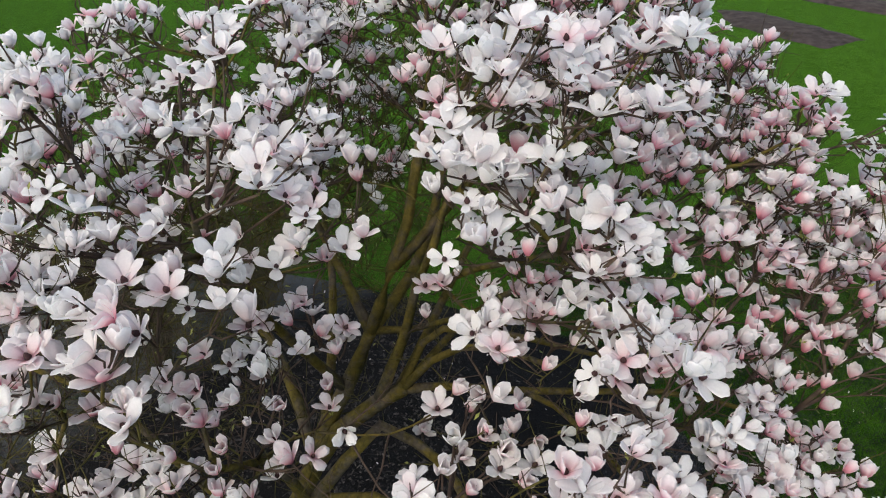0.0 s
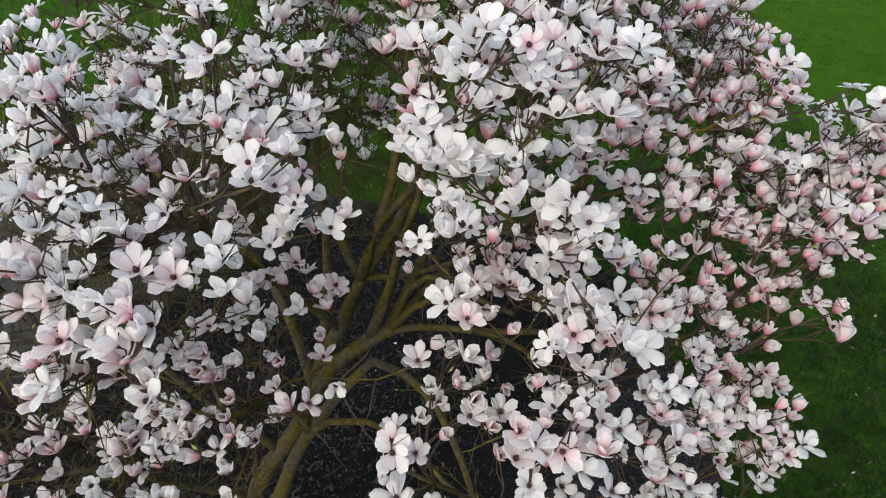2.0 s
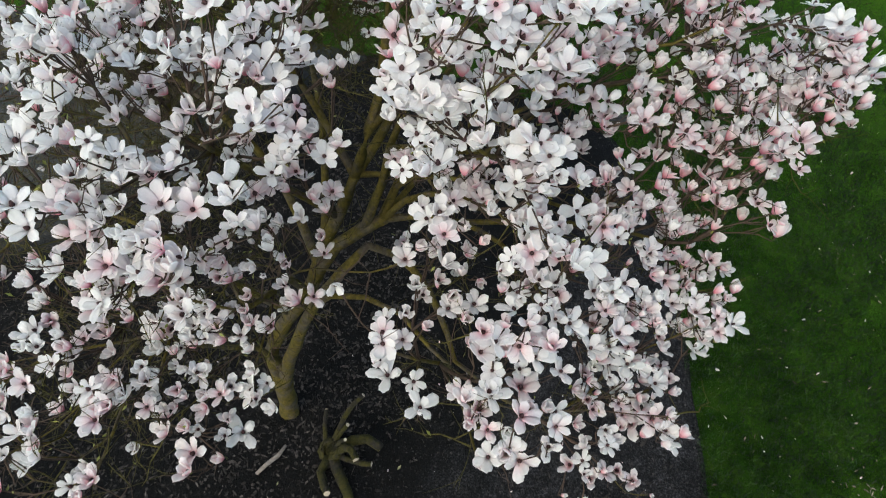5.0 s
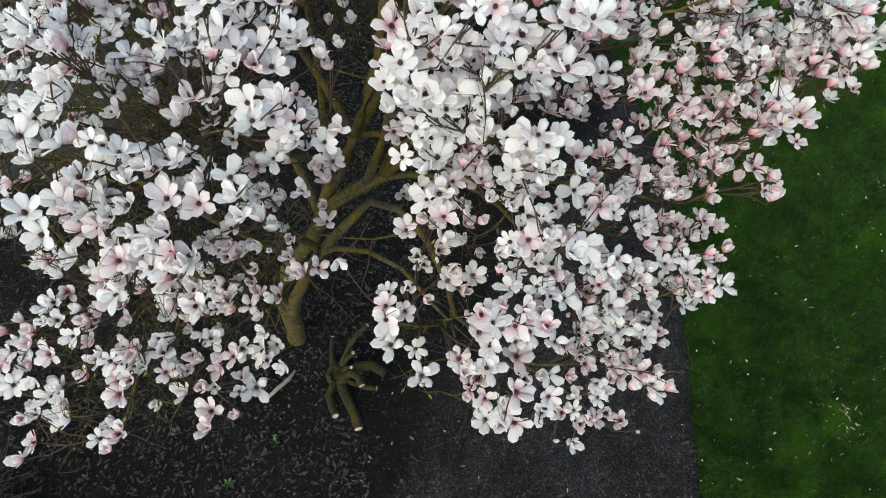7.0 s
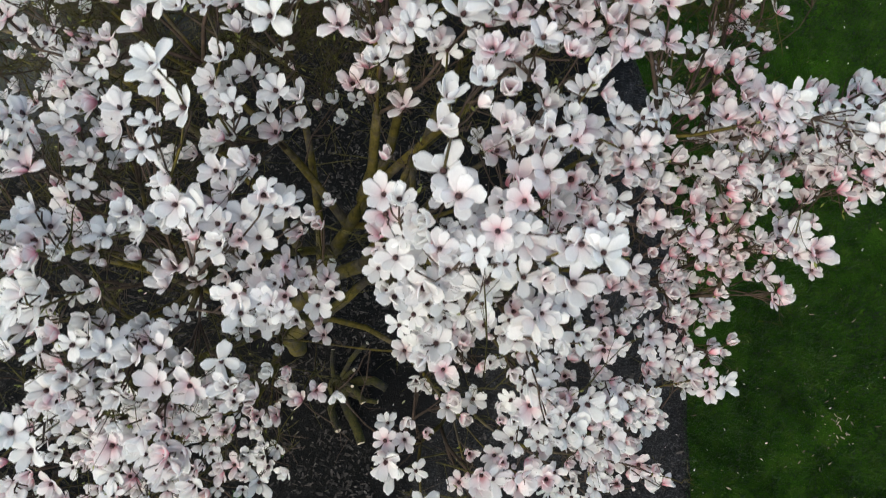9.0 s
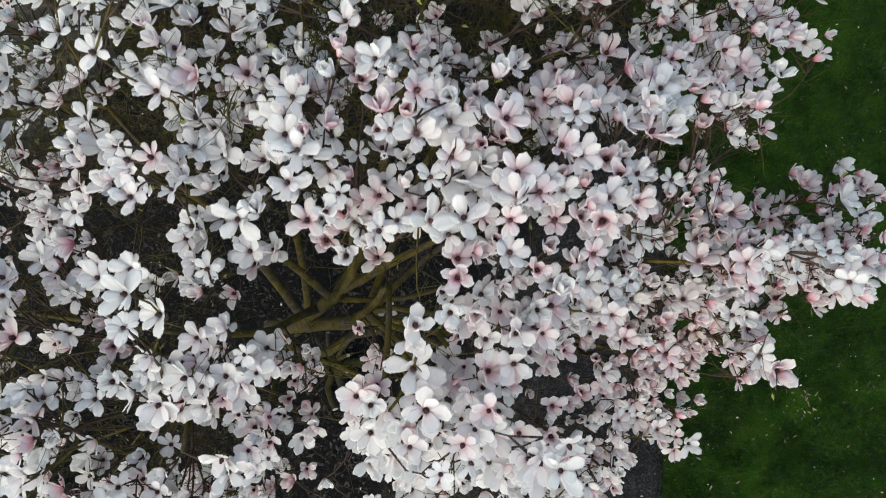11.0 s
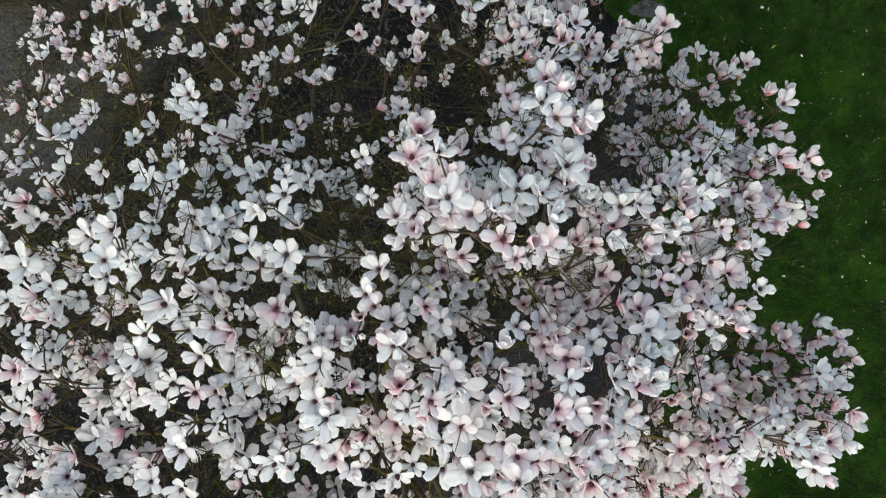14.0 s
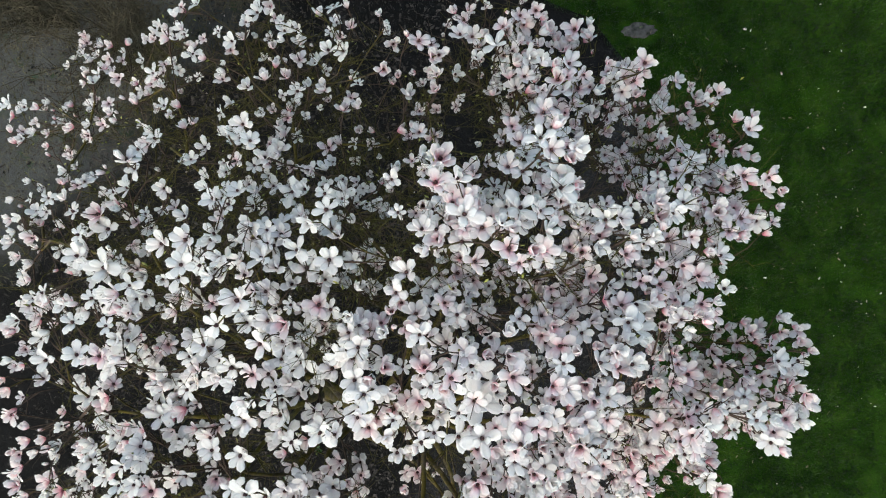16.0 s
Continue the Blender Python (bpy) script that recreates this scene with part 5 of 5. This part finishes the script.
def build_grass():
    """Blades of the near lawn."""
    def keep(x, y, r):
        if inside_bed(x, y) and edge_distance(x, y) > 0.05:
            return False
        bare = noise.noise((x * 1.1, y * 1.1, 9)) + 0.5 * noise.noise((x * 4, y * 4, 11))
        if math.hypot((x - 2.33) / 0.26, (y - 6.06) / 0.16) < 1 or math.hypot((x - 3.75) / 0.2, (y - 1.5) / 0.16) < 1:
            return r.uniform() < 0.1
        fringe = min(1, (6.6 - x) / 1.8, (10.0 - y) / 2.5)
        return r.uniform() < (0.95 - 1.3 * max(0, bare)) * fringe
    spots, r = scatter(125000, 1.0, 6.6, -1.0, 10.0, keep, 5)
    v = np.zeros((len(spots), 5, 3))
    for k, (x, y) in enumerate(spots):
        a, h, w = r.uniform(0, 6.28), r.uniform(0.018, 0.05), r.uniform(0.0018, 0.0042)
        c, d = math.cos(a), math.sin(a)
        b = r.uniform(0, 6.28)
        lean = h * r.uniform(0.3, 1.3)
        bx, by = math.cos(b) * lean, math.sin(b) * lean
        v[k] = [(x - c * w, y - d * w, 0), (x + c * w, y + d * w, 0), (x + c * w * 0.8 + 0.4 * bx, y + d * w * 0.8 + 0.4 * by, 0.65 * h), (x - c * w * 0.8 + 0.4 * bx, y - d * w * 0.8 + 0.4 * by, 0.65 * h), (x + bx, y + by, h)]
    n = np.arange(len(spots))[:, None] * 5
    faces = [tuple(f) for f in (n + [[0, 1, 2, 3]]).tolist()] + [tuple(f) for f in (n + [[3, 2, 4]]).tolist()]
    mat, t, b = material("grass_blade", 0.6, 0.25)
    g = ramp(t, mottle(t, 1.3, 4.0, 0.7), [(0.41, (0.0035, 0.014, 0.003)), (0.51, (0.008, 0.030, 0.0045)), (0.62, (0.016, 0.045, 0.007))])
    g = blend(t, 0.9, g, ramp(t, mottle(t, 8.0, 4.0, 0.7), [(0.42, (0.2, 0.27, 0.3)), (0.5, (1, 1, 1)), (0.60, (1.5, 1.3, 1.1))]), "MULTIPLY")
    geo = t.nodes.new("ShaderNodeNewGeometry")
    g = blend(t, 1.0, g, ramp(t, geo.outputs["Random Per Island"], [(0.0, (0.3, 0.3, 0.3)), (0.90, (1.25, 1.2, 1.2)), (0.97, (4.0, 2.6, 3.0))]), "MULTIPLY")
    t.links.new(g, b.inputs["Base Color"])
    tagged(new("grass", mesh_from("grass", v.reshape(-1, 3), faces, mat)), "short green lawn grass beside the planting bed", "grass", kind="stuff")


def build_dry_grass():
    """Matted grass, dead and half green, on the trodden ground beyond the bed's shrubs."""
    def keep(x, y, r):
        edge = -0.6 * x + 0.6 * y + 0.5 * noise.noise((x * 1.4, y * 1.4, 6))
        return r.uniform() < min(1, (edge - 4.9) / 0.7) * min(1, (7.6 - y) / 0.6, (x + 7.0) / 0.8) * (0.55 + noise.noise((x * 2.6, y * 2.6, 8)))
    spots, r = scatter(9000, -7.0, -2.6, 3.2, 7.6, keep, 6)
    heap = Heap()
    for x, y in spots:
        a, l, w = r.uniform(0, 6.28), r.uniform(0.03, 0.11), r.uniform(0.0016, 0.0034)
        d, n = np.array([math.cos(a), math.sin(a), 0]) * l, np.array([-math.sin(a), math.cos(a), 0]) * w
        root, rise = np.array([x, y, bed_height(x, y)]), l * r.uniform(0.1, 0.45)
        mid, tip = root + 0.5 * d + (0, 0, rise), root + d + (0, 0, 0.7 * rise)
        heap.add(np.array([root - n, root + n, mid + n, mid - n, tip]), [(0, 1, 2, 3), (3, 2, 4)])
    mat = simple_material("dead_grass", (0.030, 0.038, 0.016), (0.17, 0.15, 0.10), 5.0, 0.9, 0.1, 0.0, 0.7)
    tagged(new("dry_grass", heap.mesh("dry_grass", mat)), "thin matted grass, dead and half green, on trodden ground", "grass", kind="stuff")


def chip(x, y, z, l, w, t, r):
    """A curled flake of bark or leaf."""
    a, tilt = r.uniform(0, 6.28), r.uniform(-0.5, 0.5)
    c, d = math.cos(a), math.sin(a)
    pts = []
    for u, half, up in ((-0.5, 0.5, 0.0), (0.0, 1.0, r.uniform(0, 0.25)), (0.5, 0.4, r.uniform(-0.1, 0.2))):
        for s_ in (-1, 1):
            for th in (0, 1):
                px, py, pz = u * l, s_ * half * w * 0.5, up * w + u * l * math.sin(tilt) * 0.4 + th * t
                pts.append((x + c * px - d * py, y + d * px + c * py, z + abs(l * math.sin(tilt)) * 0.2 + pz))
    f = []
    for k in (0, 4):
        f += [(k + 1, k + 3, k + 7, k + 5), (k, k + 4, k + 6, k + 2), (k, k + 1, k + 5, k + 4), (k + 2, k + 6, k + 7, k + 3)]
    return pts, f + [(0, 2, 3, 1), (8, 9, 11, 10)]


def build_litter():
    def mulched(x, y, r):
        if not inside_bed(x, y) or edge_distance(x, y) < 0.04:
            return False
        side = -0.45 + 0.35 * noise.noise((x * 0.8, y * 0.8, 4)) + (0.55 if y > 2.2 else 0)
        fringe = min(1, (x + 5.2) / 1.2, (7.6 - y) / 1.0, (y + 1.0) / 0.8)
        return r.uniform() < (1.0 if x < side else 0.14) * fringe
    for count, seed, size, dark, light, name, label in (
            (16500, 31, 0.8, (0.003, 0.0027, 0.0026), (0.092, 0.081, 0.073), "bark_mulch", "dark brown bark mulch and leaf litter"),
            (4200, 32, 0.5, (0.045, 0.041, 0.038), (0.16, 0.145, 0.13), "pale_wood_chips", "pale grey wood chips among the mulch")):
        heap = Heap()
        spots, r = scatter(count, -5.2, 2.4, -1.0, 7.6, mulched, seed)
        for x, y in spots:
            heap.add(*chip(x, y, bed_height(x, y) + 0.002, size * (0.02 + 0.075 * r.uniform() ** 1.5), size * (0.006 + 0.036 * r.uniform() ** 2), 0.003, r))
        tagged(new(name, heap.mesh(name, simple_material(name, dark, light, 25.0, 0.9, 0.2, 0.0, 0.9), False)), label, "mulch", kind="stuff")
    heap = Heap()
    spots, r = scatter(420, 1.9, 6.4, -1.0, 9.0, lambda x, y, r: not inside_bed(x, y) and noise.noise((x * 0.7, y * 0.7, 2)) + r.uniform() > 0.45, 34)
    spots += [(3.75 + dx, 1.5 + dy) for dx, dy in r.normal(0, 0.13, (34, 2))]
    for x, y in spots:
        heap.add(*chip(x, y, 0.022, 0.012 + 0.04 * r.uniform() ** 2, r.uniform(0.006, 0.016), 0.002, r))
    tagged(new("dry_leaf_bits", heap.mesh("dry_leaf_bits", simple_material("dry_leaf", (0.08, 0.055, 0.038), (0.36, 0.30, 0.23), 3.0, 0.9, 0.2, 0.0, 0.75), False)), "scattered dry leaf bits and bleached stalks on the lawn", "leaf litter", kind="stuff")
    heap = Heap()
    spots, r = scatter(5200, -0.9, 2.45, -0.5, 4.2, lambda x, y, r: inside_bed(x, y) and edge_distance(x, y) > 0.02, 33)
    for x, y in spots:
        q = 0.003 + 0.011 * r.uniform() ** 2.5
        p = r.normal(0, 1, (6, 3))
        p = np.array([(1, 0, 0), (-1, 0, 0), (0, 1, 0), (0, -1, 0), (0, 0, 0.8), (0, 0, -0.6)]) * q * r.uniform(0.7, 1.3, (6, 3)) + (x, y, bed_height(x, y) + 0.3 * q)
        heap.add(p, [(0, 2, 4), (2, 1, 4), (1, 3, 4), (3, 0, 4), (2, 0, 5), (1, 2, 5), (3, 1, 5), (0, 3, 5)])
    tagged(new("soil_crumbs", heap.mesh("soil_crumbs", simple_material("soil_crumb", (0.016, 0.015, 0.0145), (0.085, 0.080, 0.077), 40.0, 0.95, 0.1, 0.0, 0.6))), "grey crumbs of soil and small stones", "soil", kind="stuff")


def build_fallen_petals():
    """Loose petals on lawn and bed."""
    verts, faces, blush, count = [], [], [], 0
    def keep(x, y, r):
        if inside_bed(x, y):
            return r.uniform() < 0.45
        return r.uniform() < (0.5 if x < 4.2 else 0.8)
    spots, r = scatter(520, -3.8, 6.0, -0.8, 9.0, keep, 41)
    for x, y in spots:
        v, f, c = LIGHT_KINDS[int(r.integers(16, 23))][0][int(r.integers(5))]
        v = v - v.mean(0)
        q = Euler((r.uniform(-0.5, 0.5) + (3.14 if r.uniform() < 0.5 else 0), r.uniform(-0.5, 0.5) + 0.9, r.uniform(0, 6.28))).to_matrix()
        p = (v * (0.14 + 0.42 * r.uniform() ** 2)) @ np.array(q).T
        z = bed_height(x, y) if inside_bed(x, y) else 0.02
        p[:, 2] -= p[:, 2].min()
        verts.append(p + (x, y, z))
        faces += [tuple(i + count for i in g) for g in f]
        blush.append(np.clip(c * 0.5 + 0.1, 0, 1))
        count += len(v)
    me = mesh_from("fallen_petals", np.concatenate(verts), faces, PETAL)
    me.attributes.new("blush", "FLOAT", "POINT").data.foreach_set("value", np.concatenate(blush).astype(np.float32))
    tagged(new("fallen_petals", me), "wilting pale petals lying on lawn and soil", "petals", kind="stuff")


def build_stump():
    """A pruned mossy stool with sawn-off stubs."""
    base = (-0.87, 1.93, 0.0)
    stump = empty_thing("pruned_stump", base, "mossy pruned stump with pale sawn branch stubs", "stump")
    cut = simple_material("sawn_wood", (0.30, 0.25, 0.18), (0.5, 0.43, 0.33), 90.0, 0.8)
    def stub(points, radius, name="stub"):
        p = np.array(points) - base
        radii = np.linspace(radius * 1.25, radius, len(p))
        fine = np.concatenate([np.linspace(p[i], p[i + 1], 5)[:-1] for i in range(len(p) - 1)] + [p[-1:]])
        fine[1:-1] += [0.25 * radius * np.array(noise.noise_vector(Vector(q * 9 + radius * 400))) for q in fine[1:-1]]
        v, f = tube(fine, np.interp(np.linspace(0, 1, len(fine)), np.linspace(0, 1, len(p)), radii), 10)
        v = v + 0.22 * radius * np.array([noise.noise_vector(Vector(q * 30)) for q in v])
        ob = part(name, mesh_from(name, v, f, MOSSY), stump)
        d = p[-1] - p[-2]
        d /= np.linalg.norm(d)
        if name == "stub":
            part("cut_face", mesh_from("cut_face", *tube([p[-1] - d * 0.002, p[-1] + d * 0.005], [radius * 0.92, radius * 0.86], 9), cut, False), ob, "pale sawn cut face")
    stub([(-0.89, 1.94, -0.03), (-0.87, 1.93, 0.07), (-0.85, 1.92, 0.12)], 0.10, "stool")
    stub([(-0.84, 1.86, 0.06), (-0.76, 1.70, 0.11), (-0.68, 1.54, 0.16), (-0.63, 1.41, 0.17)], 0.040)
    stub([(-0.88, 1.86, 0.06), (-0.93, 1.72, 0.10), (-0.88, 1.60, 0.16), (-0.84, 1.52, 0.19)], 0.032)
    stub([(-0.82, 1.93, 0.08), (-0.66, 1.97, 0.20), (-0.52, 1.96, 0.25), (-0.41, 1.90, 0.21)], 0.038)
    stub([(-0.82, 1.90, 0.08), (-0.72, 1.90, 0.22), (-0.65, 1.84, 0.33), (-0.60, 1.76, 0.33)], 0.030)
    stub([(-0.82, 1.88, 0.06), (-0.64, 1.81, 0.12), (-0.49, 1.78, 0.14)], 0.022)
    stub([(-0.82, 1.94, 0.10), (-0.75, 1.94, 0.28), (-0.69, 1.90, 0.42)], 0.016)
    stub([(-0.84, 1.98, 0.08), (-0.76, 2.03, 0.24), (-0.69, 2.05, 0.36)], 0.018)
    stub([(-0.85, 2.00, 0.08), (-0.74, 2.14, 0.28), (-0.65, 2.22, 0.40), (-0.56, 2.28, 0.46)], 0.020)
    stub([(-0.91, 1.98, 0.06), (-0.93, 2.12, 0.14), (-0.92, 2.26, 0.18)], 0.018)


def build_log():
    z = 0.055
    pts = [(-1.50, 1.72, z), (-1.42, 1.80, z + 0.01), (-1.33, 1.88, z + 0.005), (-1.27, 1.97, z + 0.015)]
    log = new("fallen_stick", mesh_from("fallen_stick", *tube(pts, [0.016, 0.020, 0.019, 0.012], 8), simple_material("bleached_wood", (0.12, 0.10, 0.085), (0.26, 0.23, 0.20), 45.0, 0.9, 0.2, 0.003)))
    tagged(log, "bleached grey dead stick lying on the mulch", "stick")


def bare_shrub(name, x, y, height, spread, stems, seed, colour, label):
    """A dormant shrub: many arching stems from one stool, with side twigs."""
    r = np.random.default_rng(seed)
    shrub = empty_thing(name, (x, y, 0), label, "shrub")
    fine = Heap()
    for k in range(stems):
        a, l = r.uniform(0, 6.28), height * r.uniform(0.65, 1.05)
        out = spread * r.uniform(0.2, 1.0)
        ends_ = np.array([math.cos(a) * out, math.sin(a) * out, l])
        p = np.array([(0.06 * math.cos(a), 0.06 * math.sin(a), -0.02), ends_ * (0.25, 0.25, 0.45) + r.normal(0, 0.03, 3), ends_ * (0.6, 0.6, 0.8) + r.normal(0, 0.04, 3), ends_])
        part("stem", mesh_from("stem", *tube(p, [0.010, 0.008, 0.005, 0.0025], 5, False), colour), shrub)
        for _ in range(26):
            t = r.uniform(0.6, 3.0)
            i = min(2, int(t))
            s0 = p[i] + (p[i + 1] - p[i]) * (t - i)
            e = s0 + r.normal(0, 0.16, 3) + (0.05 * math.cos(a), 0.05 * math.sin(a), 0.10)
            fine.add(*tube([s0, 0.5 * (s0 + e) + r.normal(0, 0.02, 3), e], [0.0035, 0.0028, 0.0016], 4, False))
            for _ in range(2):
                g = s0 + (e - s0) * r.uniform(0.4, 1)
                fine.add(*tube([g, g + r.normal(0, 0.07, 3) + (0, 0, 0.04)], [0.0022, 0.0012], 3, False))
    tagged(part("twig_work", fine.mesh("twig_work", colour), shrub), kind="stuff")


def far_bed(name, corners):
    ring = []
    for (x0, y0), (x1, y1) in zip(corners, corners[1:] + corners[:1]):
        for k in range(10):
            t = k / 10
            px, py = x0 + (x1 - x0) * t, y0 + (y1 - y0) * t
            ring.append((px + 0.15 * noise.noise((px * 2, py * 2, 0)), py + 0.15 * noise.noise((px * 2, py * 2, 7))))
    n = len(ring)
    mid = np.mean(ring, 0)
    v = [(*p, 0.005) for p in ring] + [(mid[0] + 0.6 * (p[0] - mid[0]), mid[1] + 0.6 * (p[1] - mid[1]), 0.10) for p in ring] + [(*mid, 0.12)]
    f = [(k, (k + 1) % n, n + (k + 1) % n, n + k) for k in range(n)] + [(n + k, n + (k + 1) % n, 2 * n) for k in range(n)]
    mat = simple_material(name, (0.02, 0.016, 0.014), (0.075, 0.06, 0.052), 3.5, 0.95, 0.1, 0.03)
    tagged(new(name, mesh_from(name, v, f, mat)), "long bare brown flower bed cut into the lawn", "flower bed", kind="structure")


def bare_patch(x, y, rx, ry, seed):
    """A worn hollow in the turf with a ragged rim."""
    ring = []
    for k in range(40):
        a = k * math.pi / 20
        q = 1 + 0.45 * noise.noise((2.2 * math.cos(a) + seed, 2.2 * math.sin(a), seed))
        ring.append((x + rx * q * math.cos(a), y + ry * q * math.sin(a)))
    v = [(px, py, -0.004) for px, py in ring] + [(x + 0.5 * (px - x), y + 0.5 * (py - y), 0.012) for px, py in ring] + [(x, y, 0.006)]
    f = [(k, (k + 1) % 40, 40 + (k + 1) % 40, 40 + k) for k in range(40)] + [(40 + k, 40 + (k + 1) % 40, 80) for k in range(40)]
    mat = simple_material("worn_earth", (0.010, 0.012, 0.009), (0.085, 0.080, 0.076), 14.0, 0.95, 0.1, 0.01)
    tagged(new("bare_patch", mesh_from("bare_patch", v, f, mat)), "worn patch of grey bare earth in the lawn", "bare earth", kind="structure")


bare_patch(2.33, 6.08, 0.22, 0.10, 3)
def build_weed(x, y, seed):
    """A small green rosette."""
    r = np.random.default_rng(seed)
    weed = empty_thing("weed", (x, y, bed_height(x, y)), "small green weed sprouting from the mulch", "weed", "weeds in the bed")
    for k in range(9):
        a = k * 2.4
        part("leaf", mesh_from("leaf", *leaf_blade(np.zeros(3), (math.cos(a), math.sin(a), r.uniform(0.3, 0.9)), r.uniform(0.05, 0.09), 0.55, r), WEED), weed)


def build_fallen_leaf(x, y, seed):
    r = np.random.default_rng(seed)
    me = mesh_from("fallen_leaf", *leaf_blade(np.zeros(3), (math.cos(seed), math.sin(seed), r.uniform(0.0, 0.25)), r.uniform(0.035, 0.06), 0.5, r), DRY)
    leaf = new("fallen_leaf", me)
    leaf.location = (x, y, bed_height(x, y) + 0.006)
    tagged(leaf, "faded olive leaf lying on the bare soil", "leaf", "leaves on the soil")


WEED = simple_material("weed_leaf", (0.012, 0.045, 0.008), (0.035, 0.10, 0.018), 30.0, 0.5, 0.3)
DRY = simple_material("faded_leaf", (0.10, 0.11, 0.05), (0.24, 0.23, 0.13), 30.0, 0.7, 0.3)
for k, (x, y) in enumerate([(-1.78, 0.96), (-1.40, 1.31)]):
    build_weed(x, y, 70 + k)
for k, (x, y) in enumerate([(-0.34, 1.32), (0.12, 1.42), (0.27, 1.10), (0.43, 0.99), (-0.14, 1.33), (-0.93, 1.00), (-1.30, 1.66), (-0.55, 1.20), (-1.43, 1.37), (-0.27, 1.76)]):
    build_fallen_leaf(x, y, 80 + k)
build_stump()
build_log()
BROWN = simple_material("dormant_twig", (0.030, 0.026, 0.017), (0.090, 0.078, 0.050), 12.0, 0.9)
bare_shrub("dormant_shrub", -3.1, 5.75, 2.0, 0.9, 44, 51, BROWN, "dense dormant shrub with brown and olive bare twigs")
bare_shrub("dormant_shrub", -4.2, 6.3, 1.7, 0.9, 38, 52, BROWN, "dense dormant shrub with brown and olive bare twigs")
bare_shrub("dormant_shrub", -2.2, 6.6, 1.6, 0.8, 34, 53, BROWN, "dense dormant shrub with brown and olive bare twigs")
bare_shrub("dormant_shrub", -3.7, 0.75, 1.1, 0.6, 16, 54, BROWN, "low sparse shrub of bare brown twigs")
far_bed("flower_bed_1", [(9.72, 24.8), (10.84, 24.6), (11.98, 22.4), (12.64, 20.56), (10.95, 19.5), (10.18, 20.8), (9.3, 22.5)])
far_bed("flower_bed_2", [(13.0, 28.0), (16.6, 26.4), (18.5, 22.6), (15.2, 23.9), (13.6, 26.3)])
build_litter()
build_fallen_petals()
build_dry_grass()
build_grass()
